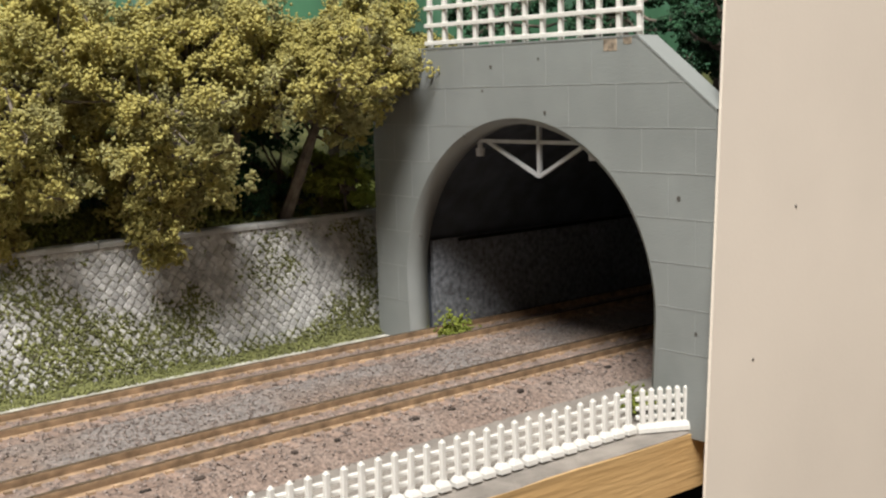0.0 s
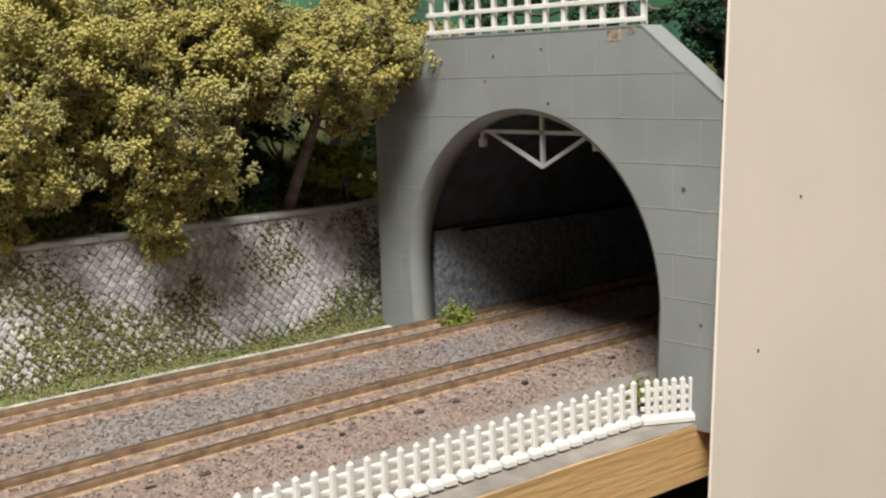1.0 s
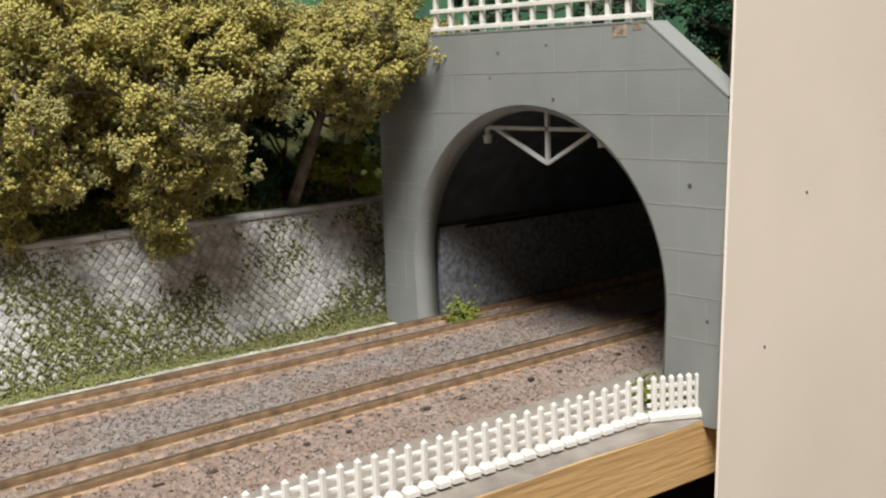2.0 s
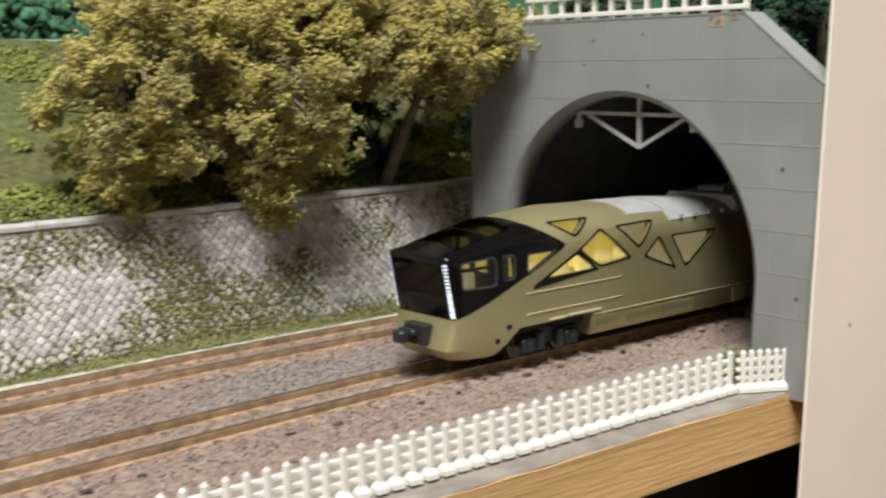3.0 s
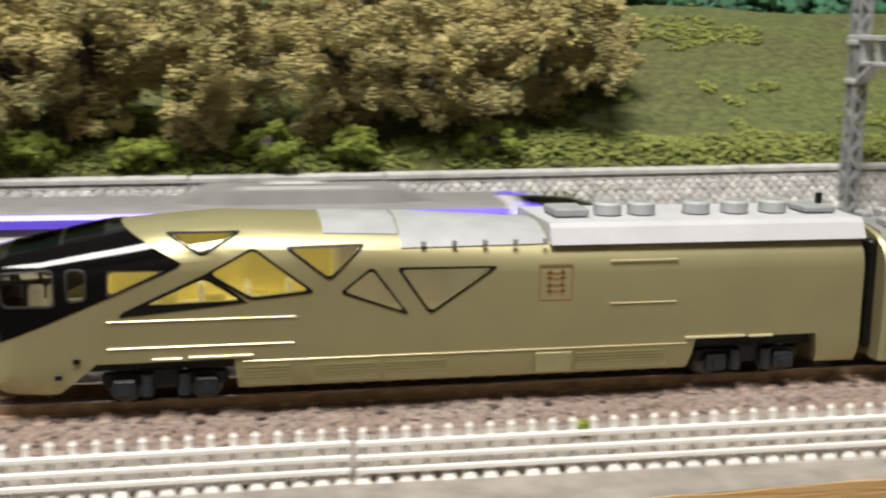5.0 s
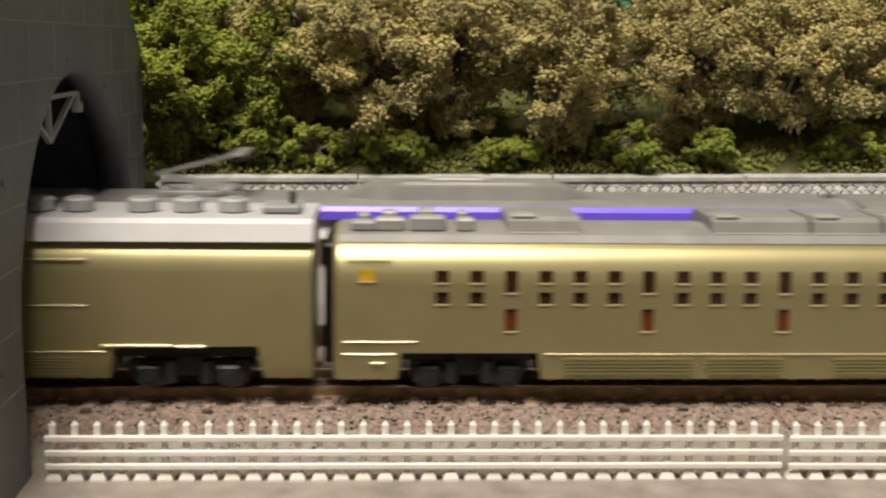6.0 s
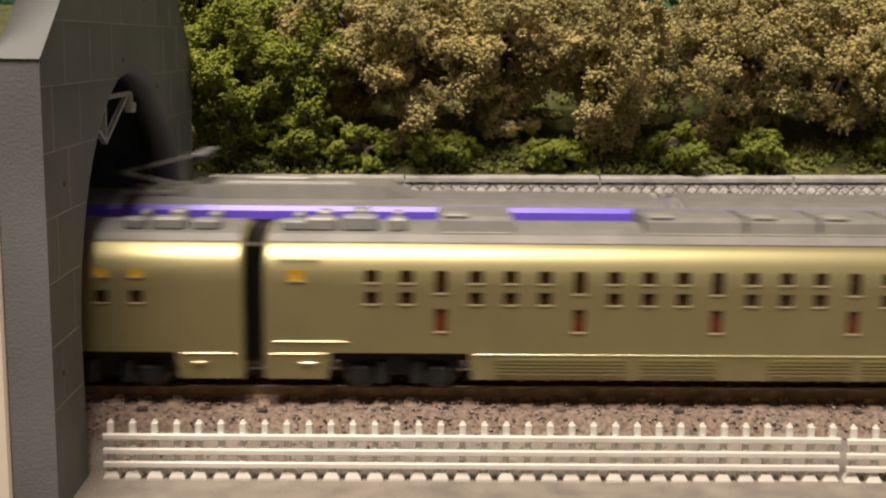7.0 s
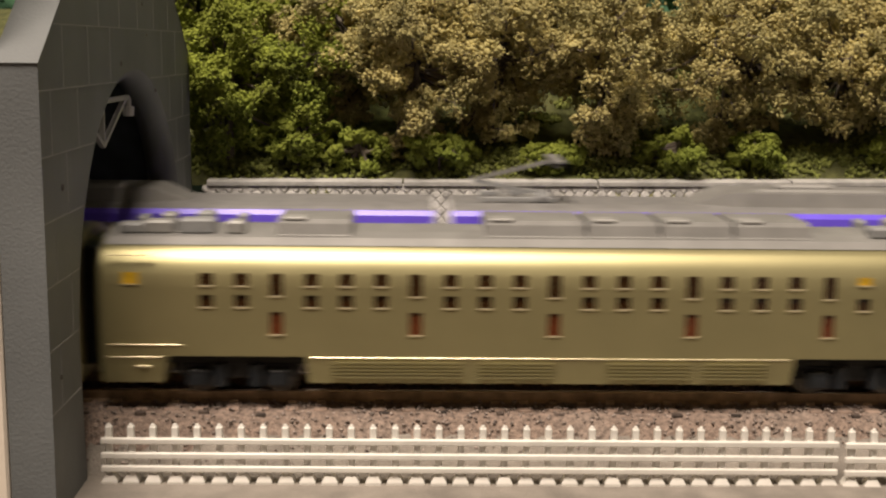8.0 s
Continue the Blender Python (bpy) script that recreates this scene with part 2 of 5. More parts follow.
class Solid:
    """Collects verts and faces of one mesh."""

    def __init__(self):
        self.v, self.f = [], []

    def box(self, x0, x1, y0, y1, z0, z1, bevel=0.0):
        o = len(self.v)
        c = bevel
        if c <= 0:
            self.v += [(x, y, z) for z in (z0, z1) for y in (y0, y1) for x in (x0, x1)]
            self.f += [[o + i for i in q] for q in ((0, 2, 3, 1), (4, 5, 7, 6), (0, 1, 5, 4), (2, 6, 7, 3), (0, 4, 6, 2), (1, 3, 7, 5))]
            return self
        for z, i in ((z0, c), (z0 + c, 0), (z1 - c, 0), (z1, c)):
            p = [(x0 + i, y0 + c), (x0 + c, y0 + i), (x1 - c, y0 + i), (x1 - i, y0 + c), (x1 - i, y1 - c), (x1 - c, y1 - i), (x0 + c, y1 - i), (x0 + i, y1 - c)]
            self.v += [(a, b, z) for a, b in p]
        for r in range(3):
            for j in range(8):
                a, b = o + r * 8 + j, o + r * 8 + (j + 1) % 8
                self.f.append([a, b, b + 8, a + 8])
        self.f += [[o + 7 - j for j in range(8)], [o + 24 + j for j in range(8)]]
        return self

    def loft(self, rings, close=True, caps=True):
        o, n = len(self.v), len(rings[0])
        for r in rings:
            self.v += [tuple(p) for p in r]
        for i in range(len(rings) - 1):
            for j in range(n if close else n - 1):
                a, b = o + i * n + j, o + i * n + (j + 1) % n
                self.f.append([a, b, b + n, a + n])
        if caps:
            self.f += [[o + n - 1 - j for j in range(n)], [o + (len(rings) - 1) * n + j for j in range(n)]]
        return self

    def prism(self, poly, axis, a, b):
        """poly: points in the other two axes, extruded from a to b along axis."""
        put = {"x": lambda p, t: (t, p[0], p[1]), "y": lambda p, t: (p[0], t, p[1]), "z": lambda p, t: (p[0], p[1], t)}[axis]
        return self.loft([[put(p, t) for p in poly] for t in (a, b)])

    def tube(self, p, q, r, r2=None, n=8):
        p, q = Vector(p), Vector(q)
        d = (q - p).normalized()
        e = d.orthogonal().normalized()
        g = d.cross(e)
        r2 = r if r2 is None else r2
        ring = [(math.cos(6.28319 * i / n), math.sin(6.28319 * i / n)) for i in range(n)]
        return self.loft([[p + e * c * r + g * s * r for c, s in ring], [q + e * c * r2 + g * s * r2 for c, s in ring]])

    def bar(self, p, q, w, h):
        """A square bar from p to q, w across and h in the other direction."""
        p, q = Vector(p), Vector(q)
        d = (q - p).normalized()
        up = Vector((0, 0, 1)) if abs(d.z) < 0.95 else Vector((0, 1, 0))
        e = d.cross(up).normalized() * w / 2
        g = e.cross(d).normalized() * h / 2
        return self.loft([[t - e - g, t + e - g, t + e + g, t - e + g] for t in (p, q)])

    def mesh(self, name, mat, smooth=False):
        me = mesh_of(name, self.v, self.f, mat, smooth)
        bm = bmesh.new()
        bm.from_mesh(me)
        bmesh.ops.recalc_face_normals(bm, faces=bm.faces)
        bm.to_mesh(me)
        bm.free()
        return me


def part(name, solid, mat, parent=None, label="", at=None, smooth=False):
    ob = new(name, solid.mesh(name, mat, smooth) if isinstance(solid, Solid) else solid)
    ob.parent = parent
    if at:
        ob.location = Vector(at) * U
    if label:
        ob["label"] = label
    return ob


def thing(name, label, category, group="", kind="", at=(0, 0, 0)):
    ob = new(name)
    ob.empty_display_size = 0.01
    ob.location = Vector(at) * U
    return tagged(ob, label, category, group, kind)


def cut(solid, mat, name, cutters, smooth=False):
    """The solid with other solids taken out of it, as a mesh."""
    base = new(name, solid.mesh(name, mat))
    temp = [base]
    for c in cutters:
        o = new("cutter", c.mesh("cutter", mat))
        temp.append(o)
        md = base.modifiers.new("cut", "BOOLEAN")
        md.operation, md.object, md.solver = "DIFFERENCE", o, "EXACT"
    bpy.context.view_layer.update()
    me = bpy.data.meshes.new_from_object(base.evaluated_get(bpy.context.evaluated_depsgraph_get()))
    for o in temp:
        bpy.data.objects.remove(o)
    me.name = name
    if smooth:
        me.polygons.foreach_set("use_smooth", [True] * len(me.polygons))
        me.set_sharp_from_angle(angle=radians(32))
    return me


# ---- the lines of the tracks and of the land behind them ----
LINE_X = np.arange(-2000.0, 1500.0, 2.0)


def eased(xs, ys):
    """A table over LINE_X that bends softly through the given places."""
    k = np.hanning(31)
    return np.convolve(np.pad(np.interp(LINE_X, xs, ys), 15, mode="edge"), k / k.sum(), "valid")


NEAR_LINE = eased([-180, -150, -115, -82, -48, -12, 20, 120, 400, 1000], [0.2, 1.2, 3.9, 6.8, 8.6, 9.9, 10.9, 15, 30, 62])
TRACK_GAP = eased([-300, -230, -200, -145, -80, -50, -15], [30.5, 29.8, 30.2, 32.6, 32.8, 32.2, 31.9])


def line_y(x):
    return float(np.interp(x, LINE_X, NEAR_LINE))


def far_y(x):
    return line_y(x) + float(np.interp(x, LINE_X, TRACK_GAP))


def land_y(x):
    """The bend of the stone wall and of the slope above it."""
    d = max(x + 168.0, 0.0)
    return 3.68e-4 * d * d if d < 300 else 0.1104 * (2 * d - 300)


LINE_S = np.concatenate([[0], np.cumsum(np.hypot(2.0, np.diff(NEAR_LINE)))]) - 2000.0
FAR_S = np.concatenate([[0], np.cumsum(np.hypot(2.0, np.diff(NEAR_LINE + TRACK_GAP)))]) - 2000.0


def along(x0, x1, step):
    n = max(1, int(round((x1 - x0) / step)))
    return [x0 + (x1 - x0) * i / n for i in range(n + 1)]


def ribbon(xs, profile, line=line_y, lift=None):
    """A solid that follows a line: profile points are (offset across, height)."""
    return Solid().loft([[(x, line(x) + a, z + (lift(x) if lift and z > 0 else 0.0)) for a, z in profile] for x in xs])


random.seed(4)
rnd = np.random.default_rng(7)
X_A, X_B = 0.0, -388.5          # faces of the two tunnel portals
PORTAL_Y = 14.7


# ---- room and layout base ----
def shell():
    """Plain room that closes the place; its unseen brown stretch is added for reflections."""
    x0, x1, y0, y1, z0, z1, w = -1800, 1200, -1500, 680, -480, 1140, 30
    tagged(part("wall_south", Solid().box(x0, 60, y0 - w, y0, z0, z1), BROWN_REFLECTOR), "unseen dark brown room wall added to darken the train's reflections", "wall", kind="structure")
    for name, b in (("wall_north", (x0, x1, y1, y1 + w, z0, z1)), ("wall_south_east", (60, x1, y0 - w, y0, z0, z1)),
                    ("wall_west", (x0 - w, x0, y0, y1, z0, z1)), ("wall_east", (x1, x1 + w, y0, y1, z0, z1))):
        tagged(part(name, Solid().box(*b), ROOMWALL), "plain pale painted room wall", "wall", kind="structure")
    tagged(part("floor", Solid().box(x0, x1, y0, y1, z0 - w, z0), ROOMFLOOR), "dark room floor", "floor", kind="structure")
    tagged(part("ceiling", Solid().box(x0, x1, y0, y1, z1, z1 + w), ROOMWALL), "pale room ceiling", "ceiling", kind="structure")


shell()

EDGE = [(-1700, -27), (-400, -27), (-300, -29.5), (-200, -29), (-178, -27), (-150, -24.8), (-60, -24.4), (60, -24.4), (1100, -24.4)]


def edge_y(x):
    return float(np.interp(x, [p[0] for p in EDGE], [p[1] for p in EDGE]))


def fence_y(x):
    return float(np.interp(x, [-390, -295, -292, -189, -180, 20], [-17.2, -17.8, -20.4, -24.8, -19.6, -20.0]))


def wobble(x, k=0.0, s=0.11):
    return noise.noise((x * s, k, 1.7))


# baseboard: a plywood sheet whose front edge shows
xs = along(-1700, 1100, 6)
board = Solid().loft([[(x, edge_y(x) - 0.3, -16.5), (x, 620, -16.5), (x, 620, -7.2 + float(np.interp(x, [-320, -180], [-1.5, 0.0]))), (x, edge_y(x) - 0.3 + 0.3 * wobble(x), -7.2 + float(np.interp(x, [-320, -180], [-1.5, 0.0])) + 0.35 * wobble(x, 3.0))] for x in xs])
tagged(part("baseboard", board, WOOD), "plywood layout baseboard with bare front edge", "baseboard", kind="structure")
# Near-black block added for the unlit space under the baseboard.
tagged(part("shelf_front", Solid().box(-1700, 1100, -8, 380, -420, -17.5), DARKVOID), "near-black block standing in for the dark space below the layout", "board", kind="structure")

# ground: one sheet under everything, with the grey strip along the front
gx = along(-1700, 1100, 7.5)
ground = Solid()
rings = []
for x in gx:
    e = edge_y(x)
    dz = float(np.interp(x, [-320, -180], [-1.5, 0.0]))
    r = [(x, e + 0.4 * wobble(x, 5.0, 0.3), -7.15 + dz), (x, e + 0.5, -6.75 + dz)]
    r += [(x, e + 4.0, -6.75 + dz + 0.15 * wobble(x, 8.0)), (x, fence_y(x) + 1.9, -6.6 + dz), (x, max(line_y(x) - 12.0, fence_y(x) + 2.4), -3.9), (x, line_y(x) - 9.0, -2.15), (x, far_y(x) + 9, -2.15), (x, far_y(x) + 12, -2.6),
          (x, 620, -2.6), (x, 620, -7.15)]
    rings.append(r)
ground.loft(rings)
tagged(part("ground", ground, GREYEDGE), "grey scenery base of the model railway", "ground", kind="structure")


def steep(x):
    """The bank in front of the track is steeper towards the west, where the fence stands nearer."""
    return float(np.interp(x, [-240, -185], [1.0, 0.25]))


def bed(name, a, b, z, mat, label, line=line_y):
    """A ballast sheet that follows the track, with a rough surface."""
    xs, across = along(-560, 250, 1.5), along(a, b, 1.5)
    v, f = [], []
    for i, x in enumerate(xs):
        for j, o in enumerate(across):
            rim = 0.0 if 0 < j < len(across) - 1 else -0.5
            slope = -0.36 * max(0.0, -8.5 - o) - 0.95 * max(0.0, -11.0 - o) * steep(x)
            v.append((x, line(x) + o + 0.3 * noise.noise((x * 0.9, o * 0.9, 5)), z + slope + rim + 0.22 * noise.noise((x * 0.8, o * 0.8, 2))))
    n = len(across)
    for i in range(len(xs) - 1):
        for j in range(n - 1):
            f.append([i * n + j, i * n + j + 1, (i + 1) * n + j + 1, (i + 1) * n + j])
    return tagged(part(name, mesh_of(name, v, f, mat, True), mat), label, "ballast", kind="structure")


bed("ballast_shoulder", -16.6, -6.0, -1.62, RUSTBALLAST, "brown weathered ballast shoulder beside the track")
bed("ballast_near_track", -7.0, 7.0, -1.52, RUSTBALLAST, "rust-brown ballast under the track")
bed("ballast_between", 6.0, 25.5, -1.66, BALLAST, "grey ballast between the two tracks")
bed("ballast_far_track", -8.0, 9.0, -1.5, RUSTBALLAST, "rust-brown ballast under the far track", far_y)


def shards(name, pts, size, mat, label, category, parent=None, flat=1.0, kind="stuff"):
    """Many small four-sided bits, one at each point."""
    n = len(pts)
    base = np.array([(1, 1, 1), (1, -1, -1), (-1, 1, -1), (-1, -1, 1)], float)
    q = rnd.normal(size=(n, 4))
    q /= np.linalg.norm(q, axis=1)[:, None]
    w, x, y, z = q.T
    R = np.stack([1 - 2 * (y * y + z * z), 2 * (x * y - z * w), 2 * (x * z + y * w), 2 * (x * y + z * w), 1 - 2 * (x * x + z * z), 2 * (y * z - x * w),
                  2 * (x * z - y * w), 2 * (y * z + x * w), 1 - 2 * (x * x + y * y)], 1).reshape(n, 3, 3)
    s = size * rnd.uniform(0.5, 1.3, (n, 1, 1)) * rnd.uniform(0.55, 1.3, (n, 4, 1))
    v = (np.einsum("nij,kj->nki", R, base) * s * 0.58)
    v[:, :, 2] *= flat
    v = (v + np.asarray(pts)[:, None, :]).reshape(-1, 3) * U
    k = np.arange(n)[:, None] * 4
    f = np.concatenate([k + np.array(t) for t in ((0, 1, 2), (0, 3, 1), (0, 2, 3), (1, 3, 2))], 1).reshape(-1, 3)
    me = bpy.data.meshes.new(name)
    me.vertices.add(len(v))
    me.vertices.foreach_set("co", v.ravel())
    me.loops.add(f.size)
    me.loops.foreach_set("vertex_index", f.ravel())
    me.polygons.add(len(f))
    me.polygons.foreach_set("loop_start", np.arange(0, f.size, 3))
    me.update(calc_edges=True)
    me.materials.append(mat)
    ob = new(name, me)
    ob.parent = parent
    if not parent:
        tagged(ob, label, category, kind=kind)
    return ob


def gravel():
    n = 32000
    x = rnd.uniform(-430, 40, n)
    o = rnd.uniform(-14.5, 39, n)
    z = np.where(o < -8.5, -1.56 + 0.36 * (o + 8.5), -1.5) + rnd.uniform(-0.1, 0.15, n)
    z -= 0.95 * np.maximum(0.0, -11.0 - o) * np.array([steep(a) for a in x])
    y = np.array([line_y(a) for a in x]) + o
    shards("ballast_stones", np.stack([x, y, z], 1), 0.36, STONE, "loose grey and brown ballast stones", "ballast", flat=0.7)


gravel()


# ---- tracks ----
def track(line, label):
    t = thing("railway_track", label, "track", "tracks")
    xs = along(-560, 320, 8)
    for side in (-4.35, 4.35):
        c = side
        r = part("rail", ribbon(xs, [(c - 0.75, -1.75), (c + 0.75, -1.75), (c + 0.28, -1.2), (c + 0.36, -0.45), (c + 0.36, -0.12), (c - 0.36, -0.12), (c - 0.36, -0.45), (c - 0.28, -1.2)], line), RAIL, t)
        part("rail_head", ribbon(xs, [(c - 0.34, -0.12), (c + 0.34, -0.12), (c + 0.28, 0.0), (c - 0.28, 0.0)], line), RAILTOP, r, "worn shiny rail head")
    me = Solid().box(-0.95, 0.95, -8.4, 8.4, -2.3, -1.45, 0.18).mesh("sleeper", TIE)
    for x in along(-430, 60, 3.9):
        d = math.atan2(line(x + 2) - line(x - 2), 4.0)
        ob = new("sleeper", me)
        ob.parent = t
        ob.matrix_basis = Matrix.Translation(Vector((x, line(x), 0)) * U) @ pose(0, 0, 0, 0, 0, math.degrees(d) + random.uniform(-1, 1))
    dark = Solid()
    for x in along(-430, 40, 7.8):
        y = line(x) - random.uniform(8.6, 9.6)
        if random.random() < 0.8:
            dark.box(x - random.uniform(0.3, 1.1), x + random.uniform(0.3, 0.9), y - random.uniform(0.2, 0.5), y + random.uniform(0.2, 0.45), -2.4, -1.5 - random.uniform(0, 0.2), 0.15)
    tagged(part("sleeper_end", dark, TIE_END, t, "blackened sleeper ends"), kind="stuff")
    fx = Solid()
    for x in along(-430, 60, 3.9):
        y = line(x)
        for s in (-4.35, 4.35):
            for q in (-1.15, 1.15):
                fx.box(x - 0.55, x + 0.55, y + s + q - 0.32, y + s + q + 0.32, -1.5, -1.05)
    tagged(part("rail_fastening", fx, TIE_PLATE, t), kind="stuff")


track(line_y, "single railway track with weathered brown rails and sleepers")
track(far_y, "single railway track with rusty rails beside the stone wall")

# pale strip and low grass between the far track and the wall
tagged(part("edge_strip", ribbon(along(-430, -2, 6), [(8.6, -2.6), (12.2, -2.6), (12.2, -1.5), (8.6, -1.65)], far_y), STRIP), "pale gritty strip beside the far track", "strip", kind="structure")

# ---- retaining wall ----
W0, W1, WZ0, WZ1 = 52.5, 60.0, -2.4, 22.0
wx = along(-386, 12, 4)


def wall_drop(x):
    """The wall gets a little lower towards the western tunnel."""
    return float(np.interp(x, [-386, -300, -180], [-1.8, -1.2, 0.0]))



tagged(part("wall_retaining", ribbon(wx, [(W0 + 0.35, WZ0), (W1 + 0.35, WZ1), (W1 + 3, WZ1), (W1 + 3, WZ0)], land_y, wall_drop), WALLBODY), "retaining wall of pale rounded stones with mossy patches", "wall", kind="structure")
for i in range(11):
    a = -386 + i * 36.2
    tagged(part("wall_coping", ribbon(along(a + 0.15, a + 36.05, 4), [(W1 - 0.5, WZ1), (W1 + 3.2, WZ1), (W1 + 3.2, WZ1 + 1.0), (W1 - 0.3, WZ1 + 1.0), (W1 - 0.5, WZ1 + 0.7)], land_y, wall_drop), WALLCAP),
           "grey coping slab on the stone wall", "coping", "wall copings", "structure")


def stones():
    """Rounded stones laid in staggered rows on the battered face."""
    lean = math.atan2(W1 - W0, WZ1 - WZ0)
    slope = math.hypot(W1 - W0, WZ1 - WZ0)
    ring = [(1.02, 0), (0.58, 0.56), (0, 0.95), (-0.58, 0.56), (-1.02, 0), (-0.58, -0.56), (0, -0.95), (0.58, -0.56)]
    wall = bpy.data.objects["wall_retaining"]
    shapes = []
    for k in range(5):
        s = Solid()
        j = [(a * random.uniform(0.86, 1.06), b * random.uniform(0.86, 1.08)) for a, b in ring]
        s.loft([[(a, 0.3, b) for a, b in j], [(a * 0.95, -0.12, b * 0.95) for a, b in j], [(a * 0.62, -0.34, b * 0.6) for a, b in j]])
        shapes.append(s)
    meshes = [s.mesh("stone", WALLSTONE) for s in shapes]
    rest = Solid()
    rows = int(slope / 1.1) + 1
    for r in range(rows):
        h = min((r + 0.5) * 1.1, slope - 0.6) + random.uniform(-0.12, 0.12)
        for c in range(194):
            x = -386 + (c + 0.5 * (r % 2)) * 2.06 + random.uniform(-0.22, 0.22)
            if x > 11:
                continue
            y = land_y(x) + W0 + 0.35 + (W1 - W0) * h / slope
            z = WZ0 + (WZ1 - WZ0 + wall_drop(x)) * h / slope
            k = random.randrange(5)
            if -224 < x < -184 and r < 15:
                ob = new("stone", meshes[k])
                ob.parent = wall
                ob.matrix_basis = Matrix.Translation(Vector((x, y, z)) * U) @ pose(0, 0, 0, -math.degrees(lean), random.uniform(-9, 9), 0)
            else:
                o = len(rest.v)
                m = pose(0, 0, 0, -math.degrees(lean), random.uniform(-9, 9), 0)
                rest.v += [tuple(m @ Vector(p) + Vector((x, y, z))) for p in shapes[k].v]
                rest.f += [[o + i for i in q] for q in shapes[k].f]
    ob = part("wall_stones", mesh_of("wall_stones", rest.v, rest.f, WALLSTONE), WALLSTONE, wall)
    ob["kind"] = "stuff"


# ---- hill behind the wall ----
def hill_z(x, y):
    d = y - land_y(x) - W1 - 2
    t = min(max(d / 92.0, 0.0), 1.0)
    z = WZ1 - 0.3 + wall_drop(x) + 34.0 * (t ** 0.85)
    if d > 92:
        z -= 0.02 * (d - 92)
    return z + 2.2 * noise.noise((x * 0.02, y * 0.02, 0.3)) * min(1, max(d, 0) / 14) + 0.5 * noise.noise((x * 0.11, y * 0.11, 4)) * min(1, max(d, 0) / 4)


def hill():
    xs, ds = along(-1000, 600, 5), [0, 1.5, 3, 5] + along(8, 110, 4) + [130, 170, 240]
    v, f = [], []
    for x in xs:
        for d in ds:
            y = land_y(max(min(x, 150), -400)) + W1 + 2 + d
            v.append((x, y, hill_z(max(min(x, 150), -400), y)))
    n = len(ds)
    for i in range(len(xs) - 1):
        for j in range(n - 1):
            f.append([i * n + j, (i + 1) * n + j, (i + 1) * n + j + 1, i * n + j + 1])
    tagged(part("hillside", mesh_of("hillside", v, f, GRASS, True), GRASS), "grassy olive green hillside above the stone wall", "hillside", kind="structure")
    pts = []
    while len(pts) < 36000:
        x, d = random.uniform(-400, 20), random.triangular(0, 100, 10)
        y = land_y(x) + W1 + 2 + d
        m = noise.noise((x * 0.035, y * 0.05, 9)) + 0.5 * noise.noise((x * 0.13, y * 0.13, 3)) + (0.5 if d < 12 else 0.0)
        if m > (0.16 if d < 12 else 0.27):
            pts.append((x, y, hill_z(x, y) + random.uniform(-0.1, 0.4 + 1.5 * min(m, 0.7))))
    shards("hill_turf", pts, 0.72, TURF, "coarse green turf clumps on the hillside", "turf")


hill()


def verge():
    """Grass along the foot of the wall, and moss on its face."""
    pts = []
    while len(pts) < 24000:
        x = random.uniform(-390, 8)
        foot = far_y(x) + 11.4 - land_y(x)
        o = random.uniform(foot, 55)
        m = 0.6 * noise.noise((x * 0.05, o * 0.1, 21)) + (-0.12 + 0.54 * min(max((x + 150) / 60.0, 0.0), 1.0)) + (o - 50) * 0.05 + random.uniform(-0.2, 0.2)
        if m > 0.1:
            pts.append((x, land_y(x) + o, -2.3 + random.uniform(0, 0.4 + 1.4 * min(m, 0.8)) + max(0, o - 52.6) * 2.0))
    while len(pts) < 37000:
        x = random.uniform(-390, 8)
        h = random.random()
        near = min(max((x + 160) / 85.0, 0.0), 1.0)
        m = noise.noise((x * 0.05, h * 1.9, 31)) + 0.3 * noise.noise((x * 0.25, h * 7, 2)) - (0.62 - 0.47 * near) + random.uniform(-0.5, 0.3) + 0.15 * (1 - h)
        if m > 0.05:
            pts.append((x, land_y(x) + W0 + (W1 - W0) * h + random.uniform(-0.12, 0.35), WZ0 + (WZ1 - WZ0 + wall_drop(x)) * h))
    shards("verge_moss", pts, 0.42, MOSS, "olive green grass and moss along the stone wall", "moss")


verge()


# ---- tunnel portals ----
ARCH_Y, ARCH_R, ARCH_Z = PORTAL_Y + 1.0, 33.0, 11.0


def arch(z0=-8.0, n=40, grow=0.0):
    r = ARCH_R + grow
    pts = [(ARCH_Y + r - 1.0, z0), (ARCH_Y + r - 0.35, 4.0)]
    pts += [(ARCH_Y + r * math.cos(math.pi * i / n), ARCH_Z + r * math.sin(math.pi * i / n)) for i in range(n + 1)]
    return pts + [(ARCH_Y - r + 0.35, 4.0), (ARCH_Y - r + 1.0, z0)]


def bore_spans(z):
    """The y ranges of the face at height z, from its middle, that are not in the arch."""
    half = 44.0 - max(0.0, z - 45.5) * 1.34
    if z >= ARCH_Z + ARCH_R + 0.2:
        return [(-half, half)]
    a = math.sqrt((ARCH_R + 0.2) ** 2 - max(0.0, z - ARCH_Z) ** 2)
    return [(-half, 1.0 - a), (1.0 + a, half)]


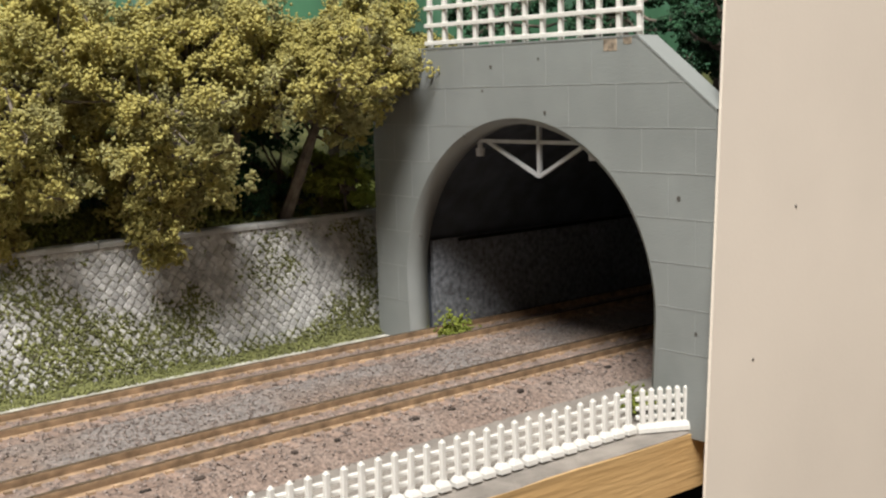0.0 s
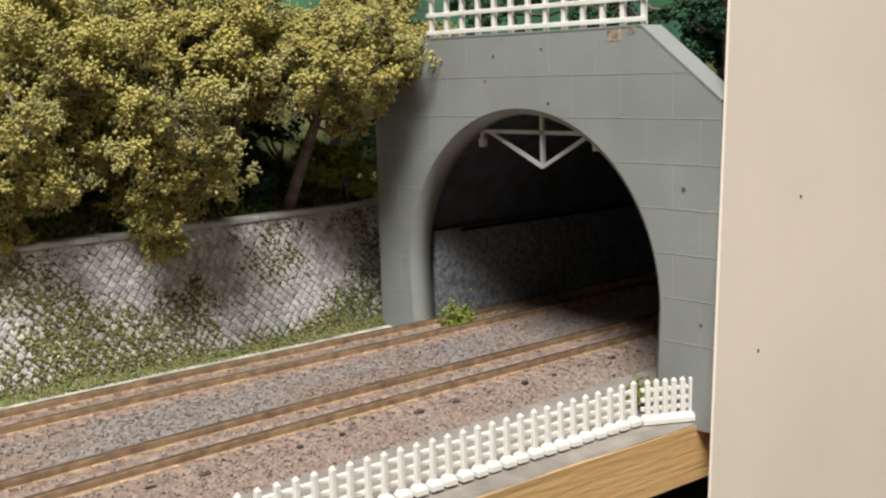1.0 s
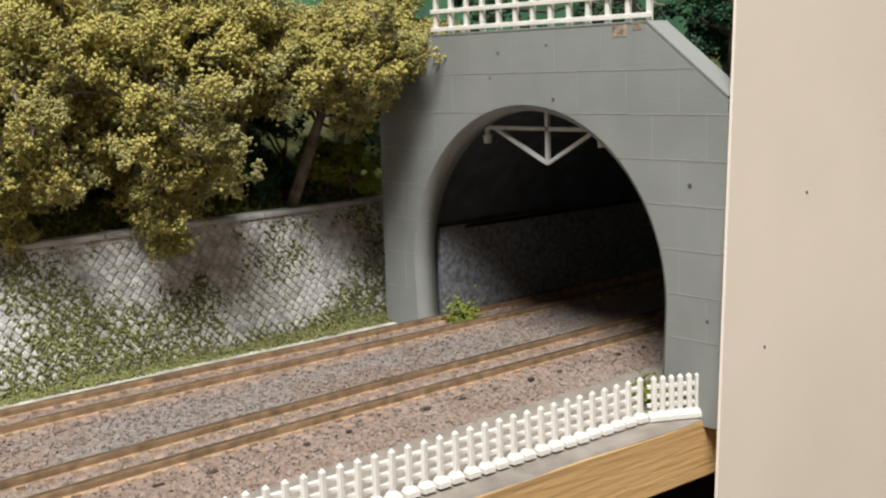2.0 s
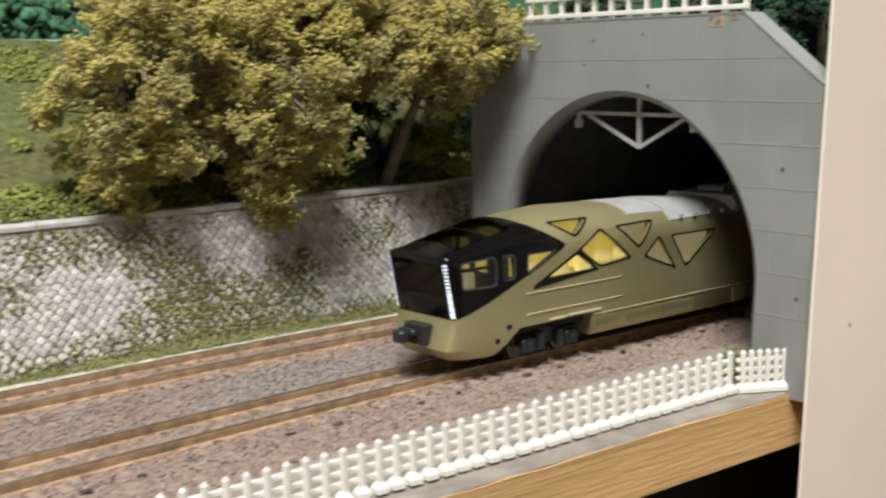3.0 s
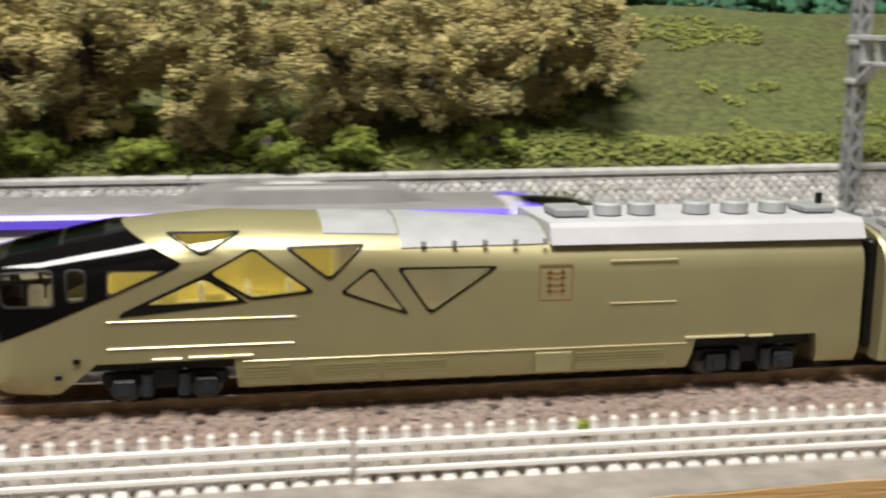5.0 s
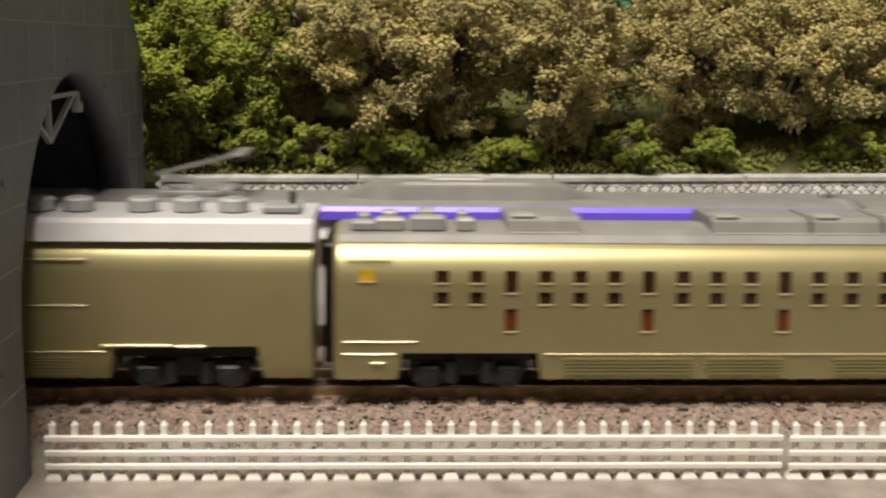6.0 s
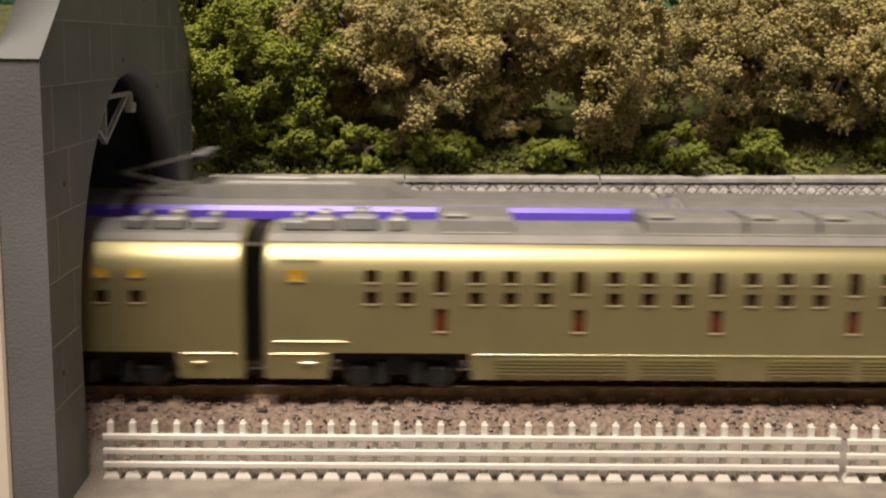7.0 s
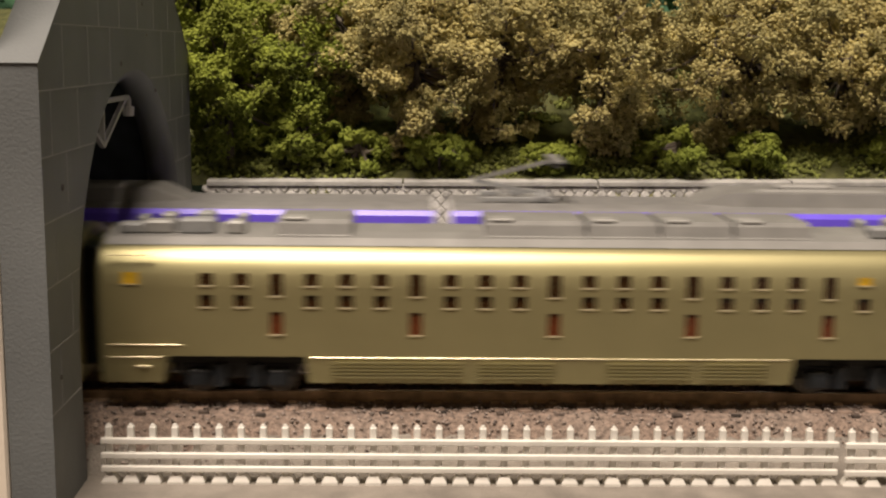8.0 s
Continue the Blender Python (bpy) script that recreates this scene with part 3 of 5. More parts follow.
def portal(x, side, label, dz=0.0, paint=CONCRETE):
    """side -1: the face looks to -x."""
    t = thing("tunnel_portal", label, "tunnel portal", "tunnel portals", at=(x, 0, dz))
    outline = [(PORTAL_Y - 44, -8), (PORTAL_Y - 44, 45.5), (PORTAL_Y - 28, 57.4), (PORTAL_Y + 28, 57.4), (PORTAL_Y + 44, 45.5), (PORTAL_Y + 44, -8)]
    back = -side * 5.0
    body = Solid().prism(outline, "x", 0, back)
    hole = Solid().prism(arch(z0=-9), "x", -side * -2, -side * 9)
    part("face_wall", cut(body, paint, "face_wall", [hole]), paint, t)
    rim = Solid()
    outer, inner = arch(grow=0.0), arch(grow=-1.1)
    rings = [[(side * 0.0, a, b) for a, b in outer], [(-side * 0.9, a, b) for a, b in inner], [(-side * 4.5, a, b) for a, b in inner], [(-side * 4.5, a, b) for a, b in arch(grow=0.6)], [(-side * 0.1, a, b) for a, b in arch(grow=0.02)]]
    rim.loft(rings + [rings[0]], close=False, caps=False)
    part("arch_rim", rim, paint, t, smooth=True)
    # bright chipped edges along the top
    top = Solid()
    pts = [(PORTAL_Y - 44.1, 45.4), (PORTAL_Y - 28.1, 57.5), (PORTAL_Y + 28.1, 57.5), (PORTAL_Y + 44.1, 45.4)]
    for p, q in zip(pts, pts[1:]):
        top.bar((-side * 2.4, p[0], p[1]), (-side * 2.4, q[0], q[1]), 5.0, 0.3)
    part("coping", top, paint, t, "coping along the portal's top")
    lines = Solid()
    rows = [6.0 + 7.3 * i for i in range(8)]
    for i, z in enumerate(rows):
        if z > 57:
            continue
        for a, b in bore_spans(z):
            lines.box(side * 0.02 - 0.03, side * 0.02 + 0.03, PORTAL_Y + a, PORTAL_Y + b, z - 0.07, z + 0.07)
        zt = min(z + 7.3, 57.0)
        for k in range(9):
            yv = -40 + k * 11.0 + (5.5 if i % 2 else 0)
            ok = all(any(a + 0.2 < yv < b - 0.2 for a, b in bore_spans(zz)) for zz in (z, zt))
            if ok:
                lines.box(side * 0.02 - 0.03, side * 0.02 + 0.03, PORTAL_Y + yv - 0.035, PORTAL_Y + yv + 0.035, z, zt)
    part("block_joint", lines, JOINT, t, "pale joint lines between the concrete blocks")
    for y, z, r in ((8.0, 44.95, 0.35), (-22.0, 31.2, 0.4), (22, 53.5, 0.3), (9.5, 54.5, 0.25), (-25.5, 9.5, 0.3), (24.4, 49.0, 0.25), (30, 40.5, 0.3), (44, 20, 0.3)):
        part("speck", Solid().tube((side * 0.1, y, z), (-side * 0.1, y, z), r, r, 7), SPOT, t)
    if side < 0:
        stain = Solid()
        stain.box(-0.06, 0.1, -9.0, -6.0, 55.2, 57.2, 0.04).box(-0.06, 0.1, -12.2, -10.4, 56.2, 57.3, 0.04)
        part("rust_stain", stain, RUST, t, "orange rust stain")
    # truss for the overhead line, just inside
    d = -side * 4.4
    tr = Solid()
    zb = 39.4
    tr.bar((d, PORTAL_Y - 18, zb), (d, PORTAL_Y + 19, zb), 0.7, 0.7)
    tr.bar((d, PORTAL_Y - 0.8, zb + 4.6), (d, PORTAL_Y - 0.8, 32.9), 0.7, 0.8)
    tr.bar((d, PORTAL_Y - 13, zb), (d, PORTAL_Y - 0.8, 33.0), 0.65, 0.65)
    tr.bar((d, PORTAL_Y + 13.5, zb), (d, PORTAL_Y - 0.8, 33.0), 0.65, 0.65)
    part("overhead_line_truss", tr, BEAM, t, "grey V-shaped truss across the arch")
    bell = Solid().tube((d, 30.2, 39.3), (d, 30.2, 37.6), 0.5, 0.5, 8).tube((d, 30.2, 37.9), (d, 30.2, 36.4), 0.95, 0.8, 10)
    part("insulator", bell, BEAM, t)
    bell2 = Solid().tube((d, 0.5, 39.3), (d, 0.5, 37.6), 0.5, 0.5, 8).tube((d, 0.5, 37.9), (d, 0.5, 36.4), 0.95, 0.8, 10)
    part("insulator", bell2, BEAM, t)
    return t


portal(X_A, -1, "pale grey concrete tunnel portal with white fence on top")
portal(X_B, 1, "grey concrete tunnel portal in darker shade tones with V-shaped truss in its arch", -1.9, CONCRETE_SHADED)


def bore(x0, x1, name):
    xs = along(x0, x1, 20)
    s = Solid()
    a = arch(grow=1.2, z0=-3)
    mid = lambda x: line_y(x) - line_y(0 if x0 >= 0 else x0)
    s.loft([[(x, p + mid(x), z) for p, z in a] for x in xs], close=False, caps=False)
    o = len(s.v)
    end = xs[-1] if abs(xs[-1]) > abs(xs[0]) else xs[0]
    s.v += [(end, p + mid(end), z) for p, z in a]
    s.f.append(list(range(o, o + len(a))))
    tagged(part(name, s, LINING), "tunnel lining behind the portal, coloured blue-black for the bore's shade", "tunnel", kind="structure")


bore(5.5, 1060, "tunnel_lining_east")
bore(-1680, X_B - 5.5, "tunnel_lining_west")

# inside the east tunnel: a gritty bank with a cable on the far wall
tagged(part("tunnel_bank", Solid().loft([[(x, line_y(x) - line_y(0) + ARCH_Y + 31.6, -3), (x, line_y(x) - line_y(0) + ARCH_Y + 32.6, 18), (x, line_y(x) - line_y(0) + ARCH_Y + 33.6, 18), (x, line_y(x) - line_y(0) + ARCH_Y + 33.6, -3)] for x in along(7, 120, 8)]), GRITTY),
       "grey gritty bank inside the tunnel", "bank", kind="structure")
cab = thing("wall_cable", "black cable along the tunnel wall", "cable")
c = Solid().loft([[(x, line_y(x) - line_y(0) + ARCH_Y + 31.8 + 0.4 * math.cos(a), 17.6 + 0.4 * math.sin(a)) for a in np.linspace(0, 5.5, 8)] for x in along(14, 110, 8)])
part("cable", c, SEAL, cab)


# ---- fences ----
def fence_meshes():
    post = Solid().box(-0.42, 0.42, -0.4, 0.4, -6.0, 0.75, 0.12)
    post.tube((0, 0, 0.6), (0, 0, 1.0), 0.42, 0.2, 8)
    foot = Solid().loft([[(-1.0, -0.9, -6.3), (1.0, -0.9, -6.3), (1.0, 0.9, -6.3), (-1.0, 0.9, -6.3)], [(-1.0, -0.9, -5.6), (1.0, -0.9, -5.6), (1.0, 0.9, -5.6), (-1.0, 0.9, -5.6)],
                         [(-0.6, -0.6, -4.9), (0.6, -0.6, -4.9), (0.6, 0.6, -4.9), (-0.6, 0.6, -4.9)]])
    return post.mesh("post", FENCE), foot.mesh("foot", FENCE)


POST, FOOT = fence_meshes()


def fence(x0, y0, x1, y1, count, front, z=0.0, rails=(-0.85, -2.55, -4.1), label="white plastic lattice fence along the board's edge", tall=1.0, rise=0.0):
    """A fence panel from (x0, y0) to (x1, y1); front -1: the rails run on the camera's side of the posts."""
    t = thing("fence", label, "fence", "trackside fences", at=(x0, y0, z))
    d = Vector((x1 - x0, y1 - y0, 0))
    turn = math.atan2(d.y, d.x)
    t.rotation_euler = (0, -radians(rise), turn)
    n = d.length
    t.scale = (1, 1, tall)
    for i in range(count):
        x = n * i / (count - 1)
        for name, me in (("post", POST), ("foot", FOOT)):
            ob = new(name, me)
            ob.parent = t
            ob.location = Vector((x, 0, 0)) * U
            ob.rotation_euler = (radians(random.uniform(-1.2, 1.2)), radians(random.uniform(-1, 1)), 0)
    for h in rails:
        part("rail", Solid().box(-0.9, n + 0.9, front * 0.62 - 0.3, front * 0.62 + 0.3, h - 0.36, h + 0.36, 0.12), FENCE, t)
    return t


fence(-9.4, -19.4, -119.0, -19.4, 40, -1, rails=(-0.9, -2.5, -4.0))
fence(-6.6, -19.9, 0.2, -23.4, 6, 1, -0.25, rails=(-0.9, -2.5, -4.0))
fence(-121.6, -20.0, -178.6, -19.6, 21, -1, -0.2, rails=(-0.9, -2.5, -4.0))
fence(-292.8, -18.2, -189.2, -24.6, 39, -1, -1.7, tall=1.1, rise=0.95)
fence(-385.4, -17.2, -295.3, -17.8, 34, -1, -1.7, tall=1.1)


def top_fence():
    t = thing("fence", "white lattice fence on top of the tunnel portal", "fence", "portal fence", at=(2.0, 0, 0))
    for i in range(13):
        y = PORTAL_Y - 27 + i * 4.5
        part("post", Solid().box(-0.45, 0.45, y - 0.45, y + 0.45, 57.4, 69.0, 0.1), FENCE, t)
    for z in (58.6, 62.0, 65.4):
        part("rail", Solid().box(-0.8, -0.4, PORTAL_Y - 28, PORTAL_Y + 28, z - 0.42, z + 0.42, 0.1), FENCE, t)


top_fence()


# ---- cream panels at both ends ----
p = part("end_panel", Solid().prism([(-25.4, -400), (700, -400), (700, 330), (16.2, 330)], "y", -30.2, -29.7), PANEL)
tagged(p, "cream painted upright panel beside the tunnel portal", "panel", kind="structure")
specks = Solid()
for x, z in ((20.4, 28.8), (8.8, 4.6)):
    specks.tube((x, -30.1, z), (x, -30.3, z), 0.3, 0.25, 7)
part("speck", specks, SPOT, p)
tagged(part("end_panel_west", Solid().box(-1100, X_B - 5.4, -29.0, -26.5, -400, 110, 0.3), PANEL), "cream painted upright panel beyond the portal", "panel", kind="structure")


# ---- overhead line gantry ----
def lattice(t, x, y, z0, z1, w, bars):
    col = part("column", Solid().box(x - 2.6, x + 2.6, y - 2.6, y + 2.6, z0 - 0.4, z0 + 2.2, 0.3), MAST, t)
    for sx in (-1, 1):
        for sy in (-1, 1):
            px, py = x + sx * w / 2, y + sy * w / 2
            part("corner_angle", Solid().box(px - 0.3, px + 0.3, py - 0.3, py + 0.3, z0, z1), MAST, col)
    h = (z1 - z0) / bars
    for i in range(bars):
        a, b = z0 + i * h, z0 + (i + 1) * h
        s = 1 if i % 2 else -1
        for yy in (y - w / 2, y + w / 2):
            part("brace", Solid().bar((x - s * w / 2, yy, a), (x + s * w / 2, yy, b), 0.45, 0.7), MAST, col)
        for xx in (x - w / 2, x + w / 2):
            part("brace", Solid().bar((xx, y - s * w / 2, a), (xx, y + s * w / 2, b), 0.45, 0.7), MAST, col)


def gantry():
    x, yn, yf = -182.6, -19.5, 57.0
    t = thing("catenary_gantry", "grey lattice overhead-line gantry spanning both tracks", "gantry")
    lattice(t, x, yn, -6.0, 66, 2.6, 24)
    lattice(t, x, yf, -2.6, 66, 2.4, 22)
    zt, zb = 48.6, 43.6
    top = part("beam", Solid().box(x - 1.6, x + 1.6, yn, yf + 2, zt - 0.5, zt + 0.5, 0.12).box(x - 1.4, x + 1.4, yn + 10, yf - 3, zb - 0.4, zb + 0.4, 0.12), BEAM, t)
    for i in range(13):
        y = yn + 8 + i * (yf - yn - 11) / 12
        part("web_plate", Solid().box(x - 1.35, x + 1.35, y - 0.28, y + 0.28, zb, zt), BEAM, top)
    for y0, y1, zz in ((yn + 1.2, yn + 11, 37.0), (yf - 1.2, yf - 7, 40.0)):
        part("knee_brace", Solid().bar((x, y0, zz), (x, y1, zb), 2.8, 0.6), BEAM, t)
    for yy, z in ((yn, 37.6), (yn, 39.6), (yn, 44.8), (yn, 47.2), (yn, 35.2), (yf, 40.0), (yf, 47.6)):
        part("clamp", Solid().box(x - 1.85, x + 1.85, yy - 1.85, yy + 1.85, z - 0.5, z + 0.5, 0.15), BEAM, t)
    for yy in (0.0, 8.0, 25.5, 36.5):
        part("top_insulator", Solid().tube((x, yy, zt), (x, yy, zt + 2.6), 0.35, 0.3).tube((x, yy, zt + 1.2), (x, yy, zt + 2.2), 0.7, 0.6), BEAM, t)
    for yy in (0.0, 30.2):
        part("drop_bracket", Solid().tube((x, yy, zb), (x, yy, 36.6), 0.3, 0.3).bar((x, yy - 2.4, 36.8), (x, yy + 2.4, 36.8), 0.4, 0.4), MAST, t)


gantry()


# ---- trees ----
def tree(name, x, y, h, r, mat, seed, label, lean=(0.0, 0.0), lobes=56, bits=380, category="tree", low=0.12):
    """A tapered trunk with limbs and a crown of many small clumps."""
    g = np.random.default_rng(seed)
    z0 = hill_z(x, y) - 0.6
    t = thing(name, label, category, "hillside trees" if category == "tree" else "hillside bushes", at=(x, y, z0))
    trunk = Solid()
    knee = Vector((lean[0] * 0.5, lean[1] * 0.5, h * 0.35))
    head = Vector((lean[0], lean[1], h * 0.68))
    trunk.tube((0, 0, 0), knee, h * 0.032, h * 0.024, 8).tube(knee, head, h * 0.024, h * 0.01, 7)
    part("trunk", trunk, BARK, t)
    pts, limbs = [], Solid()
    for i in range(lobes):
        d = g.normal(size=3)
        d /= np.linalg.norm(d)
        k = g.uniform(0.4, 1.0)
        zc = low + (0.96 - low) * (0.5 + 0.5 * d[2] * k)
        wide = 0.55 + 0.55 * math.sin(math.pi * min(max(zc, 0.08), 0.93))
        c = np.array([lean[0] + d[0] * r * k * wide, lean[1] + d[1] * r * k * wide, h * zc])
        lr = r * g.uniform(0.15, 0.3)
        # each lobe is a cluster of ragged tufts, dense at their skins
        m = int(g.integers(9, 15))
        q = g.normal(size=(m, 3))
        q /= np.linalg.norm(q, axis=1)[:, None]
        tufts = q * lr * g.uniform(0.45, 1.05, (m, 1)) * np.array([1.15, 1.15, 0.8])
        size = lr * g.uniform(0.24, 0.52, m)
        n = int(bits * g.uniform(0.8, 1.2))
        w = g.integers(0, m, n)
        e = g.normal(size=(n, 3))
        e /= np.linalg.norm(e, axis=1)[:, None]
        e *= size[w][:, None] * (g.random((n, 1)) ** 0.4) * g.uniform(0.7, 1.5, (n, 1))
        pts.append(c + tufts[w] + e)
        root = knee.lerp(head, float(g.uniform(0.1, 1.0)))
        mid = root.lerp(Vector(c), 0.55) + Vector((0, 0, -0.04 * h))
        limbs.tube(root, mid, 0.4, 0.32, 5).tube(mid, Vector(c), 0.32, 0.14, 5)
        for a in range(0, m, 3):
            limbs.tube(Vector(c), Vector(c + tufts[a] * 1.25), 0.16, 0.08, 4)
    part("branchwork", limbs, BARK, t)
    shards("crown", np.concatenate(pts), 0.49, mat, "", "", t)
    return t


OLIVE = "olive green foam-foliage tree with grey twigs on the slope"
BROWN = "brownish olive foam-foliage tree above the stone wall"
for i, (x, y, h, r, mat, lx, ly, low) in enumerate((
        (-74, 70, 42, 17, LEAF, -2, -9, -0.08), (-50, 66, 40, 17, LEAF, 0, -12, -0.14), (-26, 69, 46, 18, LEAF, 1, -9, 0.34), (-40, 72, 46, 15, LEAF, 0, -12, 0.45), (-64, 74, 46, 15, LEAF, 0, -10, 0.3),
        (-14, 64, 46, 18, LEAF, 2, -18, 0.36), (8, 76, 46, 16, LEAF, 3, -7, 0.3), (32, 84, 46, 16, LEAF, 0, -2, 0.2), (-52, 92, 44, 18, LEAF, 0, 0, 0.1), (-12, 95, 48, 18, LEAF, 0, 0, 0.1),
        (-286, 80, 34, 18, LEAFDARK, 0, -6, -0.05), (-264, 77, 32, 16, LEAFDARK, 0, -6, 0.0), (-241, 82, 34, 16, LEAFDARK, 0, -5, 0.05), (-228, 92, 26, 11, LEAFDARK, 0, 0, 0.1),
        (-274, 106, 38, 18, LEAFDARK, 0, 0, 0.1), (-248, 108, 30, 16, LEAFDARK, 0, 0, 0.1),
        (-364, 84, 36, 14, LEAFDARK, 0, -5, 0.0), (-349, 76, 34, 15, LEAFDARK, 2, -7, -0.05), (-332, 79, 36, 16, LEAFDARK, 0, -6, -0.02), (-310, 77, 36, 16, LEAFDARK, 0, -7, -0.05),
        (-362, 104, 40, 18, LEAFDARK, 0, 0, 0.05), (-336, 106, 38, 18, LEAFDARK, 0, 0, 0.05), (-308, 104, 40, 18, LEAFDARK, 0, 0, 0.05))):
    tree("tree", x, land_y(x) + y, h, r, mat, 100 + i, OLIVE if mat == LEAF else BROWN, (lx, ly), low=low)
for i, (x, y, h, r, mat) in enumerate((
        (-383, 69, 31, 13, BUSH), (-371, 76, 34, 14, BUSH), (-389, 88, 38, 14, BUSH), (-370, 67, 15, 8, BUSH), (-358, 66, 9, 6, BUSH), (-343, 66, 9, 6, BUSH),
        (-321, 66, 7, 6, BUSH), (-298, 66, 9, 7, BUSH), (-283, 66, 8, 6, BUSH), (-2, 66, 15, 8, BUSH),
        (2, 62, 14, 7, BUSH), (-255, 67, 8, 6, BUSH))):
    tree("bush", x, land_y(x) + y, h, r, mat, 300 + i, "bright green clump-foliage bush at the slope's foot", lobes=84 if h > 25 else 22, bits=270, category="bush", low=0.05)
# Bushes by the portals; the low ones are added to darken the shaded hollow.
for i, (x, y, h, r, z) in enumerate(((-8, 84, 26, 12, 38), (-28, 88, 26, 13, 40), (14, 64, 40, 15, 24), (-9, 82, 28, 11, 16), (-22, 80, 28, 11, 16), (-36, 78, 26, 11, 16), (-48, 82, 24, 10, 18), (22, 40, 30, 13, 50), (24, 10, 26, 12, 50), (22, -14, 24, 9, 46), (34, -4, 30, 12, 46), (-392, 84, 22, 9, 52))):
    g = tree("bush", x, land_y(x) + 80, h, r, FARLEAF, 500 + i, "deep green bush by the tunnel portal, also dark fill for the shaded hollow", lobes=20, bits=200, category="bush", low=0.05)
    g.location = Vector((x, y, z)) * U


def tuft(x, y, z, r, n, seed):
    g = np.random.default_rng(seed)
    q = g.normal(size=(n, 3)) * r * 0.45
    q[:, 2] = np.abs(q[:, 2]) * 1.1
    shards("grass_tuft", q + np.array([x, y, z]), 0.5, BUSH, "small green weed tuft in the ballast", "weed")


tuft(8, 43.0, -2, 4.2, 420, 1)
tuft(-1.5, -15.0, -4.5, 3.0, 300, 2)
tuft(3.5, -17.5, -4.5, 2.4, 200, 3)
tuft(-262, -14.5, -3.6, 1.0, 60, 5)
tuft(-225, 17, -2, 1.0, 50, 6)

# ---- beyond the hill ----
tagged(part("backdrop", Solid().box(-1000, 900, 420, 426, -20, 330), BACK), "blurred painted green backdrop behind the hill", "backdrop", kind="structure")


def far_woods():
    g = np.random.default_rng(77)
    pts = []
    for i in range(90):
        x, y = g.uniform(-620, 260), g.uniform(250, 330)
        r = g.uniform(10, 22)
        q = g.normal(size=(150, 3))
        q /= np.linalg.norm(q, axis=1)[:, None]
        pts.append(np.array([x, y, 44 + r * 0.6]) + q * r * np.array([1, 1, 0.8]))
    shards("far_woods", np.concatenate(pts), 4.0, WOODS, "deep green woods behind the hill", "woods")


far_woods()
pond = part("teal_sheet", Solid().loft([[(-42 + 36 * math.cos(a), 205 + 13 * math.sin(a), z) for a in np.linspace(0, 6.02, 22)] for z in (50, 57.8)]), TEAL)
tagged(pond, "pale teal painted pond on the hilltop", "pond", kind="structure")
roof = thing("house", "small house with a red-brown roof on the hilltop", "house", at=(-205, 176, 54))
part("wall", Solid().box(-12, 12, -8, 8, 0, 9, 0.2), ROOFWHITE, roof)
part("roof", Solid().prism([(-10, 8.5), (10, 8.5), (0, 15)], "x", -14, 14), REDROOF, roof)


# ---- the champagne train ----
HW = 9.7


def ring(x, hw, top, grow=0.0, bottom=2.4, dx=0.0):
    h = hw + grow
    s = top + grow
    k = hw / 9.7
    half = [(h - 0.35, bottom - grow), (h, max(5.6, bottom + 0.5)), (h, top - 6.6), (h - 0.12 * k, top - 5.2), (h - 0.55 * k, top - 3.8), (h - 1.5 * k, top - 2.3), (h - 3.2 * k, top - 1.1 + grow * 0.7),
            (h - 5.6 * k, s - 0.4), (h * 0.2, s)]
    return [(x, -a, b) for a, b in half] + [(x, a, b) for a, b in reversed(half)]


def nose_ring(x, hw, top, grow, bottom, back):
    """A section of the lead car: straight sides with a tight roof edge at the nose, round shoulders further back."""
    h = hw + grow
    edge = 19.1 * (1 - back) + (top - 4.6) * back
    rise = top + grow - edge
    half = [(h - 1.1, bottom - grow), (h - 0.2, max(4.2, bottom + 0.4)), (h, max(6.5, bottom + 0.8)), (h, max(9.0, bottom + 1.2)), (h, edge - 1.4), (h - 0.15, edge - 0.3), (h - 0.6, edge + 0.22 * rise),
            (h - 1.6, edge + 0.5 * rise), (h - 3.3, edge + 0.76 * rise), (h - 5.6, edge + 0.92 * rise), (h * 0.2, top + grow)]
    return [(x, -a, b) for a, b in half] + [(x, a, b) for a, b in reversed(half)]


def intersect(solid, mat, name, keep, less=(), smooth=True):
    """What the solid has in common with keep, without the solids in less, as a mesh."""
    base = new(name, solid.mesh(name, mat))
    temp = [base]
    for c, op in [(keep, "INTERSECT")] + [(q, "DIFFERENCE") for q in less]:
        o = new("cutter", c.mesh("cutter", mat))
        temp.append(o)
        md = base.modifiers.new("cut", "BOOLEAN")
        md.operation, md.object, md.solver = op, o, "EXACT"
    bpy.context.view_layer.update()
    me = bpy.data.meshes.new_from_object(base.evaluated_get(bpy.context.evaluated_depsgraph_get()))
    for o in temp:
        bpy.data.objects.remove(o)
    if smooth:
        me.polygons.foreach_set("use_smooth", [True] * len(me.polygons))
        me.set_sharp_from_angle(angle=radians(32))
    return me


